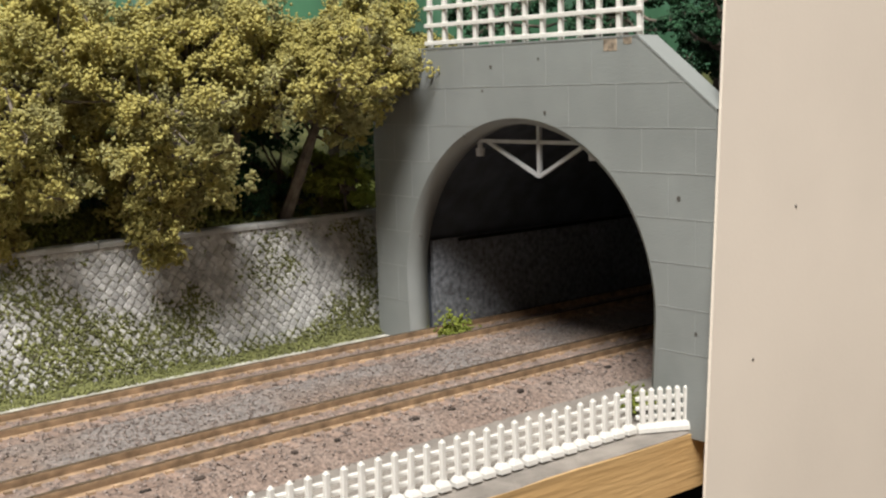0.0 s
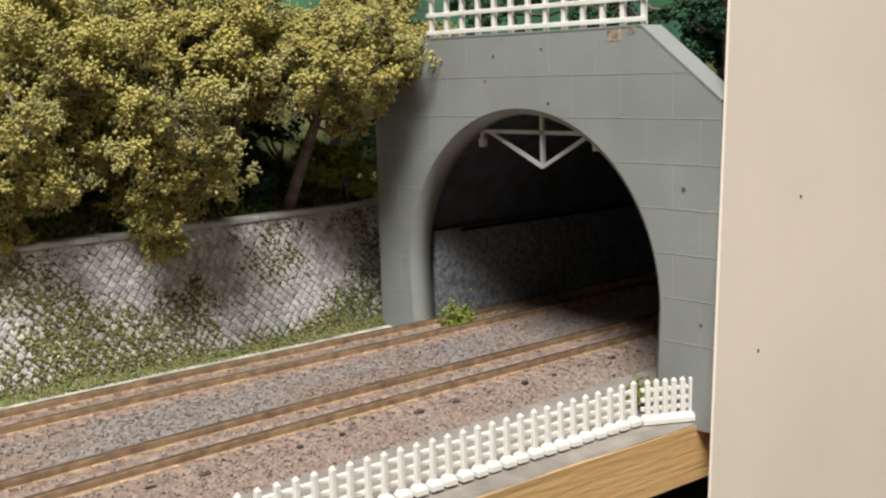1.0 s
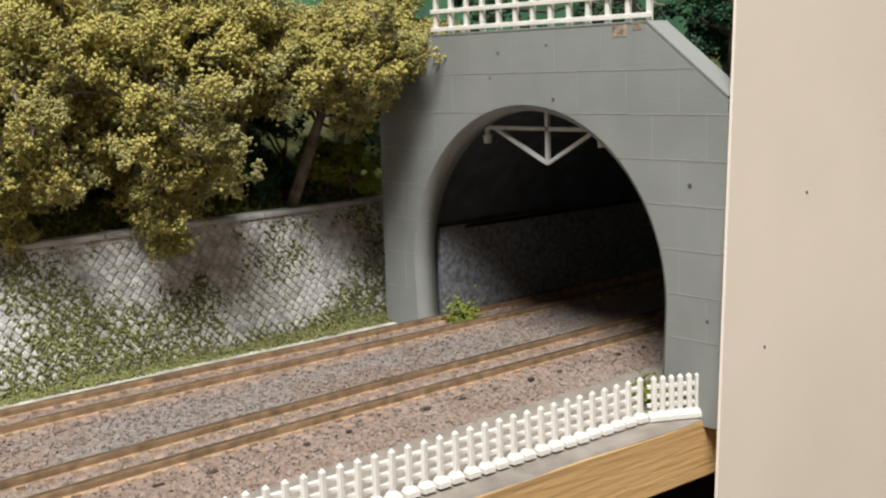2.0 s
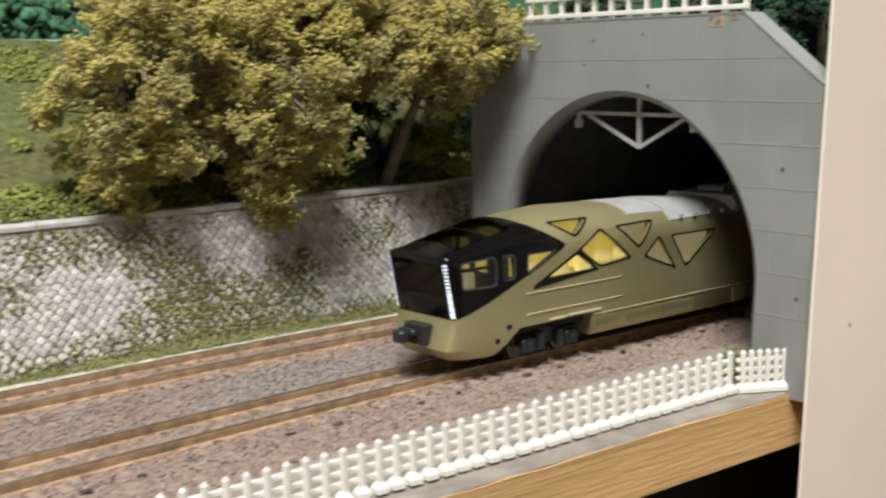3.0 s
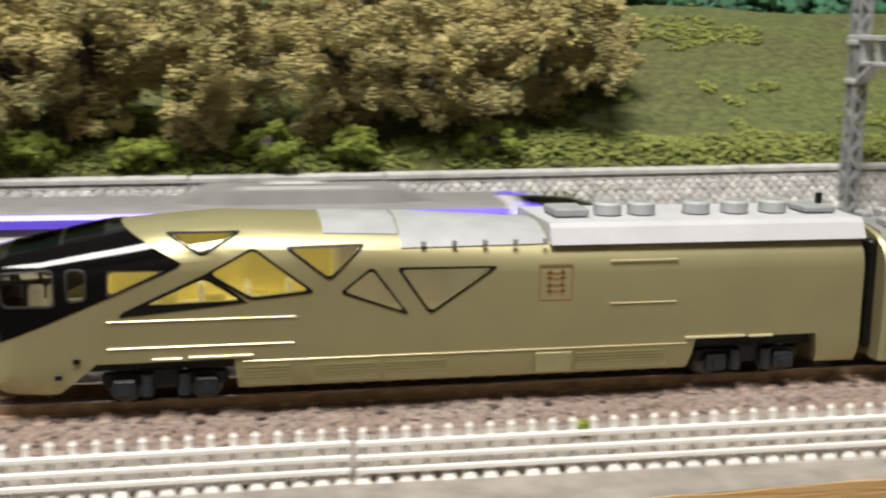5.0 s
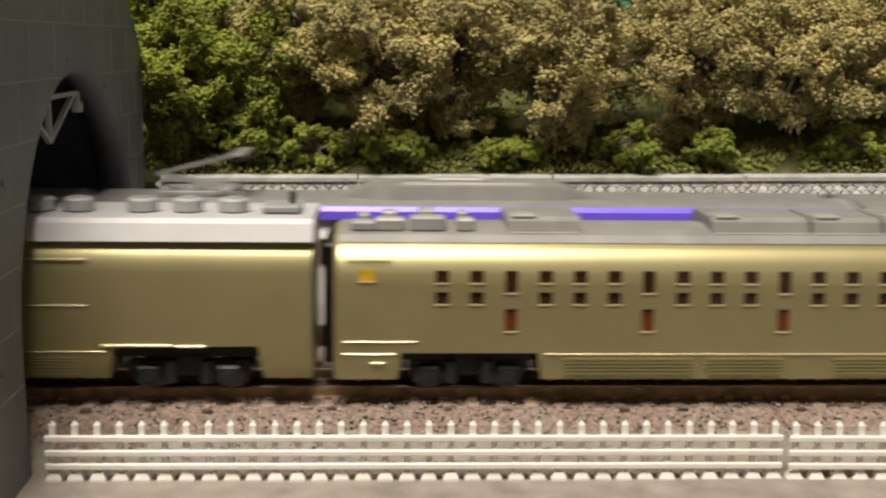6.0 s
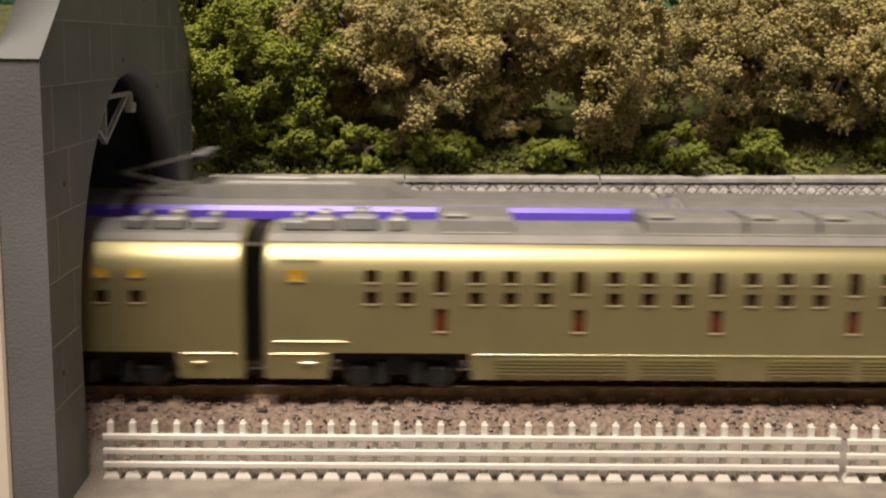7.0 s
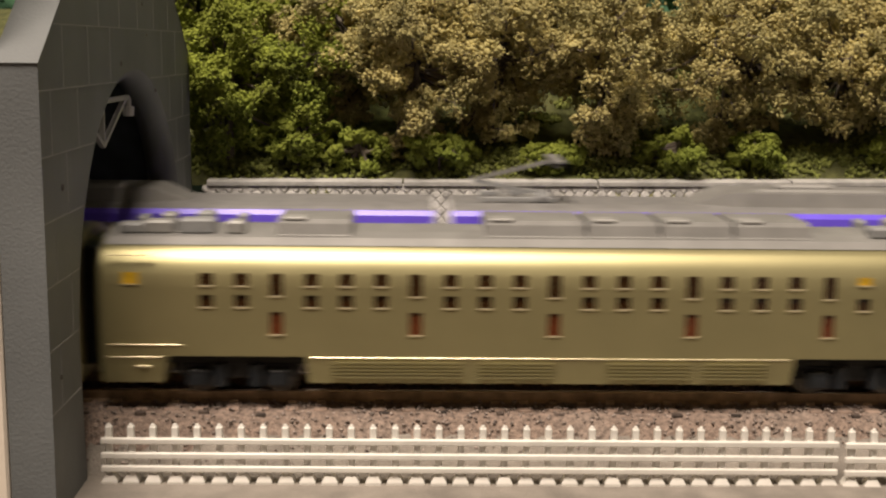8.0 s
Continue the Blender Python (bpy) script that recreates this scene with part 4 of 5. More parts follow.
def grown(poly, d):
    """A convex polygon pushed out by d and cut at its corners."""
    c = [sum(p[i] for p in poly) / len(poly) for i in (0, 1)]
    area = sum(poly[i][0] * poly[(i + 1) % len(poly)][1] - poly[(i + 1) % len(poly)][0] * poly[i][1] for i in range(len(poly)))
    pts = poly if area > 0 else poly[::-1]
    out = []
    n = len(pts)
    for i in range(n):
        a, b, e = Vector(pts[i - 1]), Vector(pts[i]), Vector(pts[(i + 1) % n])
        d1, d2 = (b - a).normalized(), (e - b).normalized()
        n1, n2 = Vector((d1.y, -d1.x)), Vector((d2.y, -d2.x))
        m = (n1 + n2).normalized()
        tip = b + m * d / max(0.35, m.dot(n1))
        cutback = 0.55
        out += [tuple(tip - d1 * cutback), tuple(tip - (d1 - d2) * cutback * 0.35), tuple(tip + d2 * cutback)]
    return out


def bogie(car, x):
    b = part("bogie", Solid().box(x - 8, x + 8, -7.2, -6.2, 2.6, 4.6, 0.3).box(x - 8, x + 8, 6.2, 7.2, 2.6, 4.6, 0.3).box(x - 2.2, x + 2.2, -7.6, 7.6, 2.4, 5.6, 0.4), BOGIE, car)
    for wx in (-5.2, 5.2):
        for s in (-1, 1):
            part("wheel", Solid().tube((x + wx, s * 4.1, 2.05), (x + wx, s * 5.1, 2.05), 2.05, 2.05, 20).tube((x + wx, s * 3.9, 2.05), (x + wx, s * 4.15, 2.05), 2.35, 2.35, 20), WHEEL, b)
            part("axle_box", Solid().box(x + wx - 1.6, x + wx + 1.6, s * 7.9 - 0.7, s * 7.9 + 0.7, 1.5, 4.0, 0.35).tube((x + wx, s * 8.0, 2.6), (x + wx, s * 8.9, 2.6), 0.9, 0.7, 10), BOGIE, b)
            part("spring", Solid().tube((x + wx * 0.45, s * 8.0, 1.7), (x + wx * 0.45, s * 8.0, 4.6), 0.9, 0.9, 10), BOGIE, b)
    return b


def grille(car, x0, x1, z0, z1, n, side=-1):
    for i in range(n):
        z = z0 + (z1 - z0) * i / (n - 1)
        part("louvre", Solid().box(x0, x1, side * (HW + 0.12) - 0.09, side * (HW + 0.12) + 0.09, z - 0.1, z + 0.1), GOLD, car)


def strip(car, name, x0, x1, z, h, mat=None, proud=0.16):
    for s in (-1, 1):
        part(name, Solid().box(x0, x1, s * HW - proud, s * HW + proud, z - h / 2, z + h / 2, 0.05), mat or GOLD_LINE, car)


def lead_car():
    o = 141.75  # drawn at its place on the line, then moved to its middle
    f, b = -202.1, -81.2
    car = thing("train_lead_car", "champagne gold express lead car with black glazed cab and triangular windows", "train car", "champagne train")
    P = lambda pts: [(x + o, z) for x, z in pts]

    def hull(grow, inner=False):
        sec = [(f + (1.2 if inner else 0), 6.5, 19.6), (f + 0.35, 7.2, 19.85), (f + 1.0, 7.7, 20.1), (f + 3.5, 8.4, 20.8), (f + 8, 9.2, 21.8), (-186, HW, 23.5), (-172, HW, 24.6), (-160, HW, 24.2), (-147, HW, 23.8), (-128, HW, 22.6), (b - (0.8 if inner else 0), HW, 22.4)]
        rings = []
        for i, (x, hw, top) in enumerate(sec):
            rr = nose_ring(x + o, hw, top, grow, 2.4 if not inner else 7.2, min(max((x + 202.1) / 16.0, 0.0), 1.0))
            # the face leans back towards its foot, the bumper juts out again
            if x < -196:
                k = min(1.0, (-196 - x) / 5.0)
                rr = [(p[0] + k * float(np.interp(p[2], [2.4, 4.2, 6.5, 9.0, 19.0], [2.3, 0.5, 1.2, 2.0, 0.0])), p[1], p[2]) for p in rr]
            rings.append(rr)
        shape, n = Solid().loft(rings, caps=False), len(rings[0])
        for base, turn in ((0, 1), ((len(rings) - 1) * n, -1)):
            shape.f += [[base + q for q in (i, n - 1 - i, n - 2 - i, i + 1)[::turn]] for i in range(n // 2 - 1)]
        return shape

    mask = P([(-216, 8.7), (-200.3, 9.0), (-177.6, 18.7), (-177.0, 19.3), (-184.9, 23.8), (-186, 31), (-216, 31)])
    recess1 = P([(-193.6, 1.5), (-187.8, 6.5), (-170.6, 6.6), (-169.9, 1.5)])
    recess2 = P([(-107.6, 2.0), (-106.6, 6.8), (-88.2, 6.9), (-87.4, 2.0)])
    cab = {"cab_side_window": [(-199.0, 13.9), (-192.7, 14.1), (-192.8, 18.7), (-199.4, 18.2)], "cab_door_window": [(-191.1, 14.6), (-188.9, 14.8), (-188.8, 18.7), (-191.2, 18.7)],
           "front_quarter_window": [(-186.2, 15.2), (-179.2, 18.4), (-186.1, 18.5)]}
    tri = [[(-181.6, 14.0), (-174.3, 17.3), (-169.6, 14.3)], [(-173.5, 17.9), (-168.0, 20.8), (-160.8, 15.3), (-168.3, 14.6)], [(-178.4, 22.7), (-170.0, 22.8), (-174.5, 20.4)],
           [(-163.3, 20.8), (-154.0, 20.9), (-158.2, 16.9)], [(-156.3, 15.0), (-152.6, 17.9), (-148.2, 12.1)], [(-148.8, 17.8), (-136.2, 17.7), (-144.7, 12.0)]]
    inner = Solid().loft([ring(x + o, hw, top, 0.0, 7.3) for x, hw, top in ((-199.4, 6.2, 18.5), (-198, 7.4, 19.3), (-194, 8.3, 20.7), (-186, 9.1, 22.6), (-172, 9.1, 23.9), (-160, 9.1, 23.5), (-147, 9.1, 23.1), (-128, 9.1, 21.9), (-82, 9.1, 21.7))])
    thru = lambda poly: Solid().prism(P(poly), "y", -16, 16)
    holes = [thru(p) for p in list(cab.values()) + [grown(t, -0.05) for t in tri]]
    front = Solid().box(-206 + o, -199.5 + o, -6.1, 6.1, 12.8, 18.2)
    cutm = Solid().prism(mask, "y", -16, 16)
    r1, r2 = Solid().prism(recess1, "y", -20, 20), Solid().prism(recess2, "y", -20, 20)
    part("body", cut(hull(0), GOLD, "body", [inner, cutm, r1, r2] + holes[3:], True), GOLD, car)
    part("cab_mask", intersect(hull(0.06), BLACK, "cab_mask", cutm, [inner, front] + [Solid().box(a + o + 0.2, c + o - 0.2, -5.8, 5.8, 19, 30) for a, c in ((-198.4, -192.2), (-191.6, -186.6))] + holes[:3]), BLACK, car, "gloss black cab hood")
    shell_in = hull(-0.3)
    for side in (-1, 1):
        clip = lambda poly: Solid().prism(P(poly), "y", side * 3.0, side * 16)
        for name, poly in cab.items():
            part(name, intersect(hull(-0.12), GLASS, name, clip(grown(poly, 0.1)), [shell_in]), GLASS, car)
            part("window_frame", intersect(hull(0.12), FRAME, "window_frame", clip(grown(poly, 0.12)), [hull(-0.4), clip(grown(poly, -0.1))]), FRAME, car)
        for poly in tri:
            w = part("triangular_window", intersect(hull(-0.1), GLASS, "triangular_window", clip(grown(poly, 0.15)), [shell_in]), GLASS, car, "triangular window onto a lit yellow interior")
            part("seal", intersect(hull(0.1), SEAL, "seal", clip(grown(poly, 0.3)), [hull(-0.5), clip(grown(poly, -0.02))]), SEAL, w)
        # black wedge below the first pair
        part("window_base", intersect(hull(0.08), SEAL, "window_base", clip([(-184.9, 12.5), (-184.4, 13.2), (-173.6, 18.1), (-172.9, 17.4), (-168.8, 14.0)]), [hull(-0.5), clip(grown(tri[0], 0.1))]), SEAL, car)
        for i in range(12):
            z, h = (9.9 + i * 1.1, 0.46) if i < 4 else (14.0 + (i - 4) * 0.58, 0.14)
            y0, y1 = sorted((side * 6.6, side * 7.2))
            part("headlight", intersect(hull(0.16), LED, "headlight", Solid().box(-206 + o, -199 + o, y0, y1, z - h, z + h), [hull(-0.1)], False), LED, car)
    part("windscreen", intersect(hull(-0.05), SMOKE, "windscreen", Solid().box(-206 + o, -199.6 + o, -6.2, 6.2, 12.6, 18.4), [hull(-0.3)]), SMOKE, car)
    for x0, x1 in ((-198.4, -192.2), (-191.6, -186.6)):
        part("roof_glass", intersect(hull(0.1), TINTED, "roof_glass", Solid().box(x0 + o, x1 + o, -6.0, 6.0, 18, 30), [hull(-0.1)]), TINTED, car)
    # roof: silver panels, then a white deck
    part("roof_panel", intersect(hull(0.14), ROOFGREY, "roof_panel", Solid().box(-158.8 + o, -148.9 + o, -7.4, 7.4, 20, 30), [hull(-0.2)]), ROOFGREY, car)
    part("roof_panel", intersect(hull(0.2), ROOFGREY, "roof_panel", Solid().box(-148.7 + o, -128.3 + o, -9.75, 9.75, 20.6, 30), [hull(-0.2)]), ROOFGREY, car)
    for i in range(5):
        for s in (-1, 1):
            part("lifting_eye", Solid().box(-146 + o + i * 4.2, -145.4 + o + i * 4.2, s * 9.2 - 0.3, s * 9.2 + 0.3, 20.7, 21.5, 0.08), MIDGREY, car)
    deck = [(-9.3, 20.5), (9.3, 20.5), (8.2, 22.7), (7.6, 23.3), (-7.6, 23.3), (-8.2, 22.7)]
    part("roof_deck", Solid().prism(deck, "x", -128.0 + o, b + o + 0.2), ROOFWHITE, car)
    for x in (-117.5, -112.4, -104.0, -98.0, -92.0):
        v = part("roof_vent", Solid().tube((x + o, -1.5, 23.5), (x + o, -1.5, 24.9), 2.0, 2.0, 24).tube((x + o, -1.5, 24.9), (x + o, -1.5, 25.2), 2.0, 1.6, 24), ROOFGREY, car)
        part("fan", Solid().tube((x + o, -1.5, 25.15), (x + o, -1.5, 25.3), 1.3, 1.3, 20), MIDGREY, v)
    part("roof_box", Solid().box(-126 + o, -121 + o, -4, 2, 23.5, 24.6, 0.2), MIDGREY, car)
    part("roof_box", Solid().box(-88 + o, -83 + o, -4, 2, 23.5, 24.4, 0.2), MIDGREY, car)
    part("roof_aerial", Solid().box(-84.6 + o, -83.8 + o, -1.2, -0.4, 23.5, 26.0, 0.1), SEAL, car)
    # lit inside: lining, floor, partition and seats glow in place of cabin lamps
    part("cabin_floor", Solid().box(-198 + o, -187 + o, -7.0, 7.0, 11.0, 11.6).box(-187 + o, -130 + o, -8.6, 8.6, 11.0, 11.6), CREAM_IN, car)
    part("cabin_lining", Solid().box(-186 + o, -157 + o, -3.4, 3.4, 11.6, 21.6, 0.5), AMBER, car, "glowing yellow cabin lining")
    part("cabin_lining", Solid().box(-156.6 + o, -131 + o, -4.4, 4.4, 11.6, 20.8, 0.5), CREAM_IN, car)
    part("partition", Solid().box(-187.2 + o, -186.6 + o, -7.6, 7.6, 11.6, 20.2), AMBER, car)
    for y in (-6.0, -2.2, 2.2, 6.0):
        part("partition_post", Solid().box(-187.9 + o, -187.3 + o, y - 0.45, y + 0.45, 11.6, 20.0), SEAL, car)
    part("partition_rail", Solid().box(-187.9 + o, -187.3 + o, -7.6, 7.6, 11.6, 14.6), SEAL, car)
    part("driving_console", Solid().box(-199.2 + o, -196.6 + o, -5.6, 5.6, 11.7, 14.6, 0.5), SEAL, car, "black driving console")
    for s in (-1, 1):
        part("window_bar", Solid().box(-199.4 + o, -192.7 + o, s * 8.35 - 0.12, s * 8.35 + 0.12, 16.9, 17.4), SEAL, car)
        part("window_bar", Solid().box(-196.4 + o, -195.9 + o, s * 8.35 - 0.12, s * 8.35 + 0.12, 13.8, 17.0), SEAL, car)
    for x in (-182, -176, -170, -164.5, -159.5):
        s = part("seat", Solid().box(x + o - 1.6, x + o + 1.6, -8.0, -3.6, 11.6, 13.4, 0.5).box(x + o + 1.0, x + o + 1.9, -8.0, -3.6, 11.6, 16.0, 0.4), AMBER_DIM, car)
        part("table", Solid().tube((x + o - 3, -5.8, 11.6), (x + o - 3, -5.8, 14.4), 1.3, 1.6, 14), AMBER, s)
    for x in (-195.5, -193.2):
        part("seat", Solid().box(x + o - 0.9, x + o + 0.9, -4, -1.4, 11.6, 15.6, 0.4), CREAM_IN, car)
    # sides
    strip(car, "side_rib", -186.4 + o, -162.6 + o, 12.0, 0.12)
    strip(car, "side_rib", -186.4 + o, -162.8 + o, 8.5, 0.12)
    strip(car, "step_board", -176.4 + o, -168.2 + o, 7.0, 0.3, proud=0.3)
    strip(car, "step_board", -180.9 + o, -177.2 + o, 6.9, 0.3, proud=0.3)
    strip(car, "step_board", -108.2 + o, -99.2 + o, 7.0, 0.3, proud=0.3)
    strip(car, "step_board", -98.6 + o, -94.9 + o, 6.9, 0.3, proud=0.3)
    strip(car, "door_ledge", -119.6 + o, -109.8 + o, 18.3, 0.12)
    strip(car, "door_ledge", -119.6 + o, -109.8 + o, 12.3, 0.12)
    strip(car, "skirt_line", -169.4 + o, -107.8 + o, 6.2, 0.14, proud=0.12)
    for s in (-1, 1):
        grille(car, -169.4 + o, -163.4 + o, 3.2, 5.4, 6, s)
        grille(car, -160.2 + o, -151.6 + o, 3.3, 5.3, 6, s)
        grille(car, -150.8 + o, -142.4 + o, 3.3, 5.3, 6, s)
        grille(car, -124.2 + o, -111.0 + o, 3.3, 5.4, 6, s)
        part("equipment_plate", Solid().box(-130 + o, -124.8 + o, s * HW - 0.12, s * HW + 0.12, 2.9, 5.7, 0.08), GOLD, car)
        y0, y1 = s * HW - 0.05, s * HW + 0.05
        e = Solid()
        for z in (13.1, 17.9):
            e.box(-129.8 + o, -125.0 + o, y0, y1, z - 0.1, z + 0.1)
        for x in (-129.7, -125.1):
            e.box(x + o - 0.1, x + o + 0.1, y0, y1, 13.2, 17.8)
        for z in (14.3, 15.1, 16.1, 16.8):
            e.box(-128.8 + o, -126.0 + o, y0, y1, z - 0.16, z + 0.16)
        for x in (-128.3, -126.5):
            e.box(x + o - 0.2, x + o + 0.2, y0, y1, 13.8, 17.3)
        part("emblem", e, EMBLEM, car, "square copper emblem")
        for x, z, y in ((-190.2, 7.0, 9.45), (-192.5, 4.9, 9.15)):
            part("marker", Solid().box(x + o - 0.45, x + o + 0.45, s * y - 0.25, s * y + 0.12, z - 0.35, z + 0.35, 0.05), SEAL, car)
    part("underframe", Solid().box(-198 + o, -84 + o, -7.6, 7.6, 5.0, 7.4), UNDER, car)
    c = part("coupler", Solid().box(-205.6 + o, -199 + o, -0.8, 0.8, 5.6, 7.0, 0.25).box(-206.2 + o, -204.6 + o, -1.3, 1.3, 5.3, 7.3, 0.3).box(-204.4 + o, -203.2 + o, -1.9, 1.9, 6.4, 7.4, 0.2), BOGIE, car, "slate grey knuckle coupler")
    part("coupler_pocket", Solid().box(-202.6 + o, -200.6 + o, -2.6, 2.6, 4.6, 8.0, 0.2), UNDER, c)
    bogie(car, -179.3 + o)
    bogie(car, -97.4 + o)
    return car


def coach():
    n = 58.7
    car = thing("train_coach", "champagne gold sleeping coach with two rows of small dark windows", "train car", "champagne train")
    top = 21.7
    hull = lambda g, e=0.0: Solid().loft([ring(-n + e, HW - 0.4, top - 0.2, g), ring(-n + 0.5 + e, HW, top, g), ring(n - 0.5 - e, HW, top, g), ring(n - e, HW - 0.4, top - 0.2, g)])
    x0, step = -n + 14.0, 4.49
    kinds = "SSTSSSTSSSTSSSTSSSTSS"
    wins = []
    for i, k in enumerate(kinds):
        x = x0 + i * step
        lit = i >= 19
        if k == "S":
            wins += [(x, 15.9 if lit else 15.3, 16.9, 0.88, "lit" if lit else "dark"), (x, 12.5, 14.1, 0.88, "dark")]
        else:
            wins += [(x, 14.0, 16.9, 0.8, "dark"), (x, 8.9, 11.9, 0.8, "red")]
    wins.append((-n + 4.3, 15.5, 17.0, 1.0, "lit"))
    holes = Solid()
    for x, a, c, w, k in wins:
        holes.box(x - w, x + w, -HW - 2, -HW + 0.9, a, c)
        holes.box(x - w, x + w, HW - 0.9, HW + 2, a, c)
    r = [Solid().prism([(x - 9.6, 1.5), (x - 8.9, 6.0), (x + 8.9, 6.0), (x + 9.6, 1.5)], "y", -20, 20) for x in (-n + 17.7, n - 17.7)]
    part("body", cut(hull(0), GOLD, "body", [holes] + r, True), GOLD, car)
    mats = {"dark": DARKWIN, "red": REDWIN, "lit": LITWIN}
    cache = {}
    for x, a, c, w, k in wins:
        key = (round(c - a, 2), w, k)
        if key not in cache:
            h = (c - a) / 2
            cache[key] = (Solid().box(-w, w, -0.08, 0.08, -h, h).mesh("window", mats[k]), Solid().box(-w - 0.1, w + 0.1, -0.14, 0.14, -h - 0.16, -h + 0.02).mesh("sill", GOLD_LINE))
        for s in (-1, 1):
            wo = new("window", cache[key][0])
            wo.parent = car
            wo.location = Vector((x, s * (HW - (0.02 if k == "lit" else 0.3)), (a + c) / 2)) * U
            so = new("sill", cache[key][1])
            so.parent = wo
            so.location = Vector((0, s * (0.02 if k == "lit" else 0.3), 0)) * U
    roof = [(-7.3, 20.2), (7.3, 20.2), (6.3, 21.1), (4.0, 21.6), (0, 21.95), (-4.0, 21.6), (-6.3, 21.1)]
    part("roof", Solid().prism(roof, "x", -n + 0.6, n - 0.6), COACHROOF, car)
    for a, c in ((-36, -26.3), (-8.7, 4.4), (4.9, 14.2), (14.7, 24), (24.5, 34.5)):
        u = part("roof_unit", Solid().prism([(-5.8, 21.0), (5.8, 21.0), (5.2, 22.8), (4.4, 23.3), (-4.4, 23.3), (-5.2, 22.8)], "x", a, c), COACHROOF, car)
        part("unit_edge", Solid().box(a, c, -6.0, -5.6, 21.0, 21.4, 0.05), COACHUNIT, u)
        part("hatch", Solid().box(a + 0.6, a + 3.8, -4.9, -2.0, 23.1, 23.6, 0.15), COACHUNIT, u)
    for i, (x, w, h) in enumerate(((-55, 1.6, 2.4), (-51.5, 2.0, 3.0), (-46.5, 2.4, 3.4), (-41.5, 1.2, 3.0), (44, 1.4, 2.6), (48.5, 2.2, 2.8), (53.5, 1.8, 2.4))):
        part("roof_insulator", Solid().box(x - w, x + w, -5.4, -2.6, 21.3, 21.2 + h * 0.62, 0.3).box(x - w * 0.5, x + w * 0.5, 1.5, 4.2, 21.3, 21.2 + h * 0.62, 0.3), COACHUNIT if i % 2 else MIDGREY, car)
    for s in (-1, 1):
        grille(car, -n + 30, -n + 47, 3.3, 5.2, 5, s)
        grille(car, -n + 49, -n + 59, 3.3, 5.2, 5, s)
        grille(car, -n + 66, -n + 77, 3.3, 5.2, 5, s)
        grille(car, -n + 78.5, -n + 87, 3.3, 5.2, 5, s)
    strip(car, "skirt_line", -n + 27.4, n - 27.4, 5.85, 0.2, proud=0.12)
    strip(car, "end_rib", -n + 1.4, -n + 10.6, 7.5, 0.16)
    strip(car, "end_rib", -n + 1.6, -n + 7.2, 19.2, 0.14)
    strip(car, "skirt_line", -n + 1.0, -n + 8.0, 5.85, 0.16, proud=0.12)
    strip(car, "skirt_line", n - 8.0, n - 1.0, 5.85, 0.16, proud=0.12)
    strip(car, "step", -n + 4.8, -n + 6.6, 4.6, 0.3)
    strip(car, "step", n - 6.6, n - 4.8, 4.6, 0.3)
    part("underframe", Solid().box(-n + 1, n - 1, -7.8, 7.8, 4.6, 7.0), UNDER, car)
    for s in (-1, 1):
        part("gangway", Solid().box(s * (n + 0.65) - 0.75, s * (n + 0.65) + 0.75, -7.2, 7.2, 4.0, 20.0, 0.4), SEAL, car, "black rubber gangway bellows")
    part("coupler", Solid().box(-n - 1.4, -n + 1, -1.2, 1.2, 3.2, 4.4, 0.2), BOGIE, car)
    bogie(car, -n + 17.7)
    bogie(car, n - 17.7)
    return car


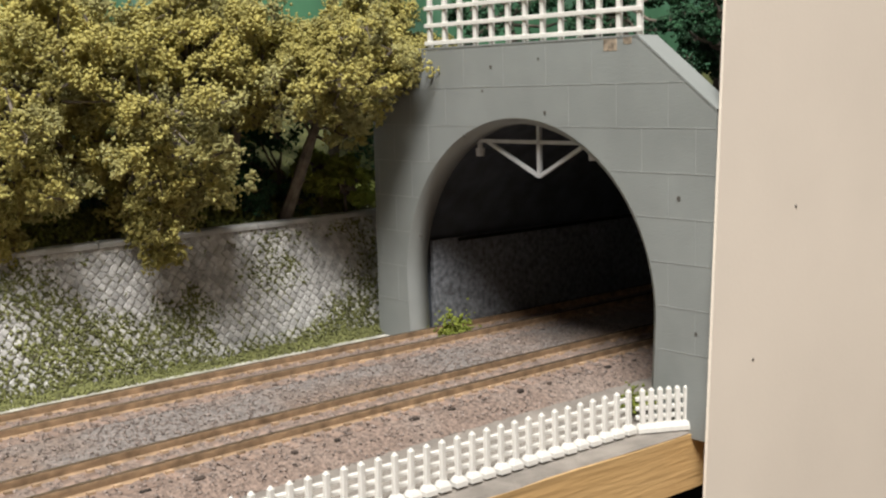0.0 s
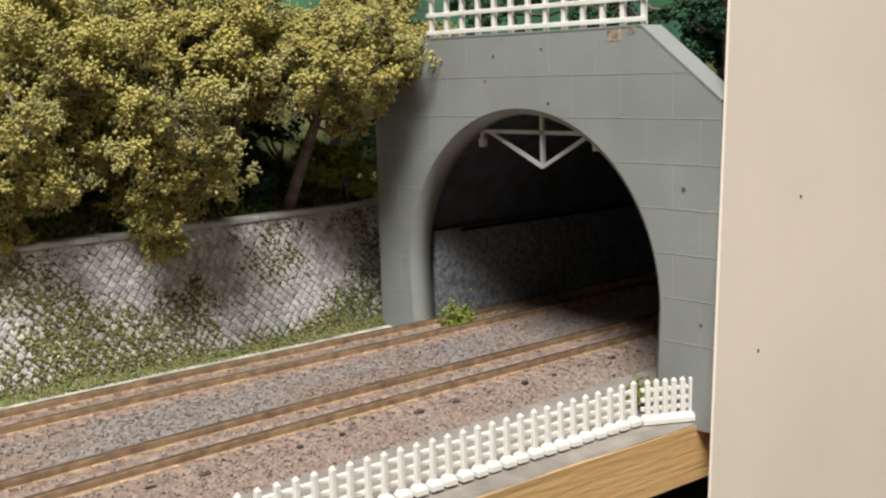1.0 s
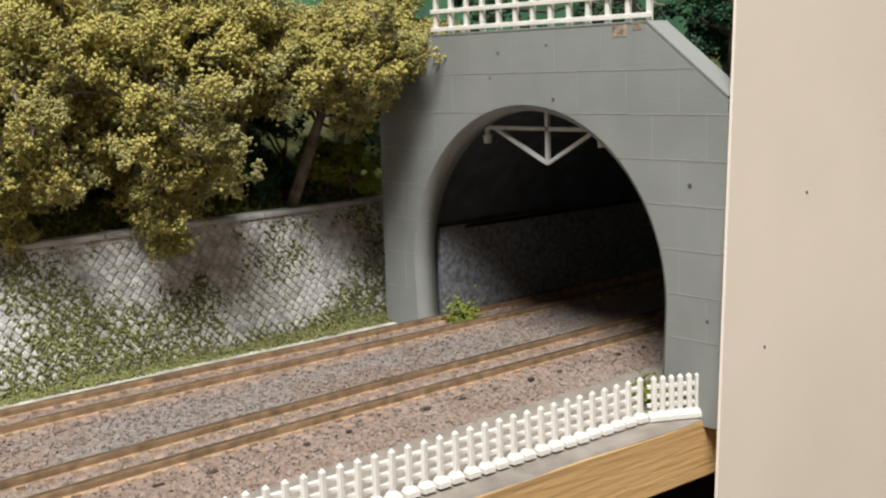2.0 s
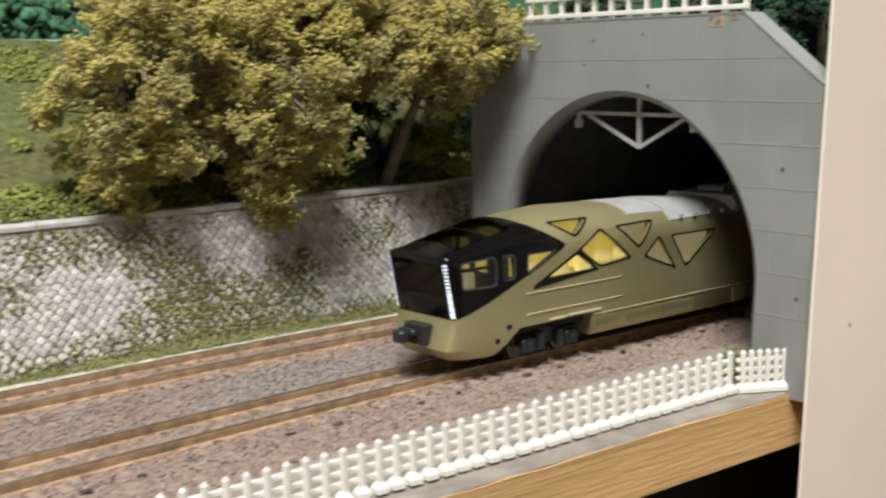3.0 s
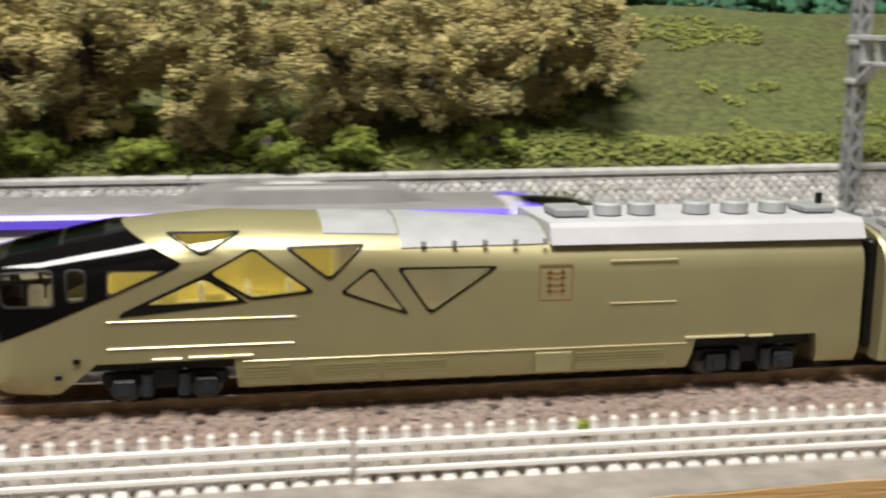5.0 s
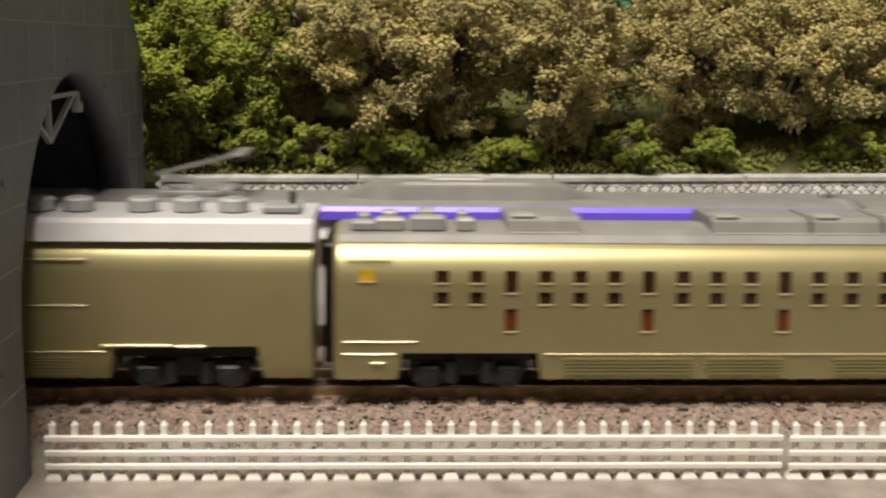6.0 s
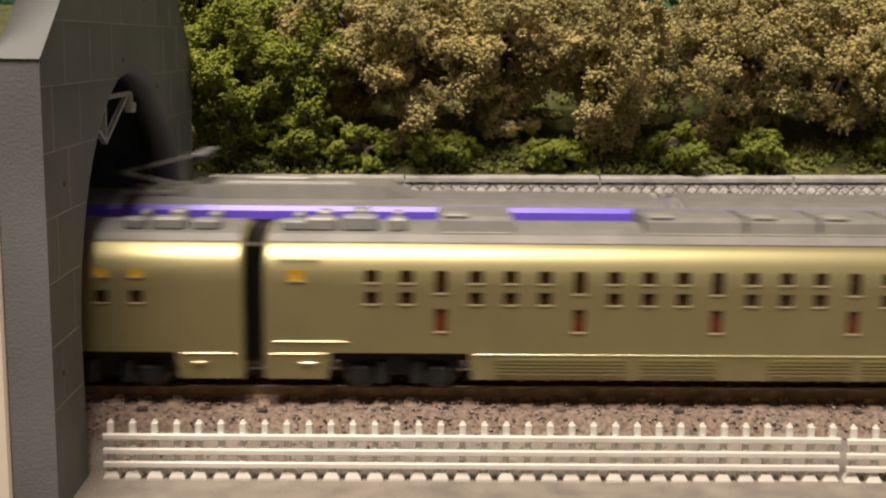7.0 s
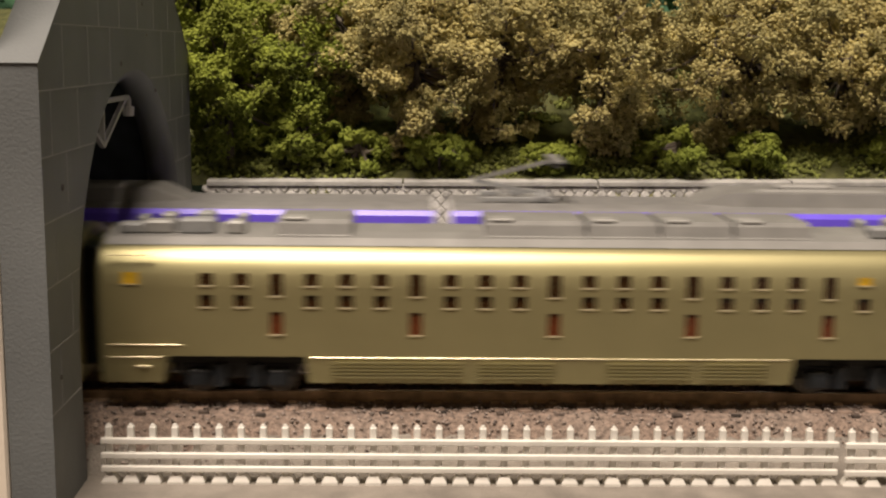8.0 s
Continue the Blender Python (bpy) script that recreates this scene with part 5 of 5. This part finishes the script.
def express_car(nose=False, pantograph=None):
    n = 58.9
    car = thing("express_lead_car" if nose else "express_coach", "white express train car with violet stripe and grey roof", "train car", "white and violet train")
    if nose:
        secs = []
        for d, hw, top in ((0, 3.4, 11.5), (1.2, 6.4, 14.0), (4, 8.4, 17.4), (8, 9.4, 19.9), (13, HW, 21.2), (19, HW, 21.6), (26, HW, 21.6)):
            secs.append(ring(n - d, hw, max(top, 10.5), 0))
        secs.append(ring(-n, HW, 21.6))
        hull = Solid().loft(secs)
        hood = Solid().prism([(n + 2, 14.0), (n - 4, 13.0), (n - 14, 19.8), (n - 24, 21.2), (n - 24, 30), (n + 2, 30)], "y", -20, 20)
        part("body", cut(hull, EWHITE, "body", [hood], True), EWHITE, car)
        part("cab_hood", intersect(hull, BLACK, "cab_hood", hood), BLACK, car, "gloss black cab hood")
        part("cab_edge", Solid().prism([(n - 3.0, 12.6), (n - 4, 13.4), (n - 14, 20.1), (n - 24, 21.4), (n - 24, 20.6), (n - 14, 19.2)], "y", -HW + 0.1, HW - 0.1), VIOLET, car)
    else:
        part("body", Solid().loft([ring(-n, HW - 0.1, 21.5), ring(n, HW - 0.1, 21.5)]), EWHITE, car, smooth=False)
    e = n - (26 if nose else 0.4)
    part("stripe", Solid().prism([(-HW - 0.1, 19.0), (HW + 0.1, 19.0), (HW + 0.05, 20.3), (HW - 0.5, 21.0), (-HW + 0.5, 21.0), (-HW - 0.05, 20.3)], "x", -n + 0.4, e), VIOLET, car)
    part("roof", Solid().prism([(-9.0, 20.9), (9.0, 20.9), (7.8, 21.4), (5.6, 21.7), (-5.6, 21.7), (-7.8, 21.4)], "x", -n + 0.2, e), EROOF, car)
    u = part("air_conditioner", Solid().loft([[(x, -y, 21.4), (x, y, 21.4), (x, y - 0.6, z), (x, -y + 0.6, z)] for x, y, z in ((-20, 4, 21.8), (-15, 6.2, 23.7), (15, 6.2, 23.7), (20, 4, 21.8))]), COACHROOF, car)
    for y in (-4.5, -2.4):
        part("ridge", Solid().box(-10, 10, y - 0.4, y + 0.4, 23.6, 24.0, 0.1), COACHUNIT, u)
    part("ridge", Solid().box(-6, 3, -1.4, 1.4, 23.6, 24.6, 0.3), COACHUNIT, u)
    for i in range(8):
        x = -48 + i * 12.0
        if x < e - 4:
            part("window", Solid().box(x - 4, x + 4, -HW - 0.06, HW + 0.06, 12.0, 16.0, 0.05), DARKWIN, car)
    part("underframe", Solid().box(-n + 1, n - 3, -7.6, 7.6, 3.0, 6.0), UNDER, car)
    if pantograph is not None:
        x = pantograph
        p = part("pantograph", Solid().box(x - 6, x + 6, -4.5, -3.9, 21.9, 22.6, 0.1).box(x - 6, x + 6, 3.9, 4.5, 21.9, 22.6, 0.1).box(x + 3, x + 5, -4.5, 4.5, 21.9, 22.9, 0.1), MIDGREY, car, "grey single-arm pantograph")
        part("lower_arm", Solid().bar((x + 4, 0, 22.5), (x - 7, 0, 24.9), 0.7, 0.7), MIDGREY, p)
        part("upper_arm", Solid().bar((x - 7, 0, 24.9), (x + 6, 0, 28.2), 0.6, 0.6), COACHROOF, p)
        part("contact_bow", Solid().box(x + 5.2, x + 7.0, -6.5, 6.5, 28.1, 28.6, 0.1).box(x + 5.4, x + 6.8, -5.5, 5.5, 27.4, 27.8, 0.1), COACHROOF, p)
        for y in (-6, 6):
            part("roof_insulator", Solid().tube((x - 2, y * 0.6, 21.5), (x - 2, y * 0.6, 23.1), 0.9, 0.7, 10).tube((x + 2, y * 0.6, 21.5), (x + 2, y * 0.6, 23.1), 0.9, 0.7, 10), COACHUNIT, p)
    bogie(car, -n + 17.5)
    bogie(car, n - 17.5)
    return car


LEAD = lead_car()
COACHES = [coach()]
COACHES += [copy_thing(COACHES[0], Matrix()) for _ in range(3)]
EXPRESS = [express_car(True), express_car(), express_car(False, -42.0), express_car(), express_car(False, -20.0), express_car(False, -48.0), express_car()]

stones()

# ---- what moves ----
# way run by the champagne train (its drawn place is that of 4 s), and place of the express train's nose
RUN = [(0.0, 582.0), (1.0, 434.0), (2.0, 290.0), (2.5, 219.0), (3.0, 147.5), (3.5, 76.0), (4.0, 0.0), (4.3, -41.3), (4.7, -97.6), (5.3, -178.0), (5.8, -246.2), (6.0, -272.8), (6.2, -299.5), (6.5, -340.5), (7.0, -409.0), (7.5, -479.5), (8.0, -550.0)]
NOSE = [(0.0, -760.0), (3.0, -600.0), (4.2, -400.0), (4.7, -298.0), (8.0, 375.6)]


def on_line(s, half, line, way):
    """The pose of a car whose two bogies stand on a line, s along it (s = x on the straight)."""
    a, b = (float(np.interp(v, way, LINE_X)) for v in (s - half, s + half))
    p, q = Vector((a, line(a), 0)), Vector((b, line(b), 0))
    return Matrix.Translation((p + q) / 2 * U) @ pose(0, 0, 0, 0, 0, math.degrees(math.atan2(q.y - p.y, q.x - p.x)))


def rows_of(keys, s0, half, line=line_y, way=LINE_S):
    ts = [round(0.2 * i, 3) for i in range(41)]
    return [(t, on_line(s0 + float(np.interp(t, [k[0] for k in keys], [k[1] for k in keys])), half, line, way)) for t in ts]


def motions():
    walk(LEAD, rows_of(RUN, -141.75, 41.0))
    for i, car in enumerate(COACHES):
        walk(car, rows_of(RUN, -79.7 + 60.0 + 120.0 * i, 41.0))
    for i, car in enumerate(EXPRESS):
        walk(car, rows_of(NOSE, -58.9 - 120.0 * i, 41.4, far_y, FAR_S))


motions()
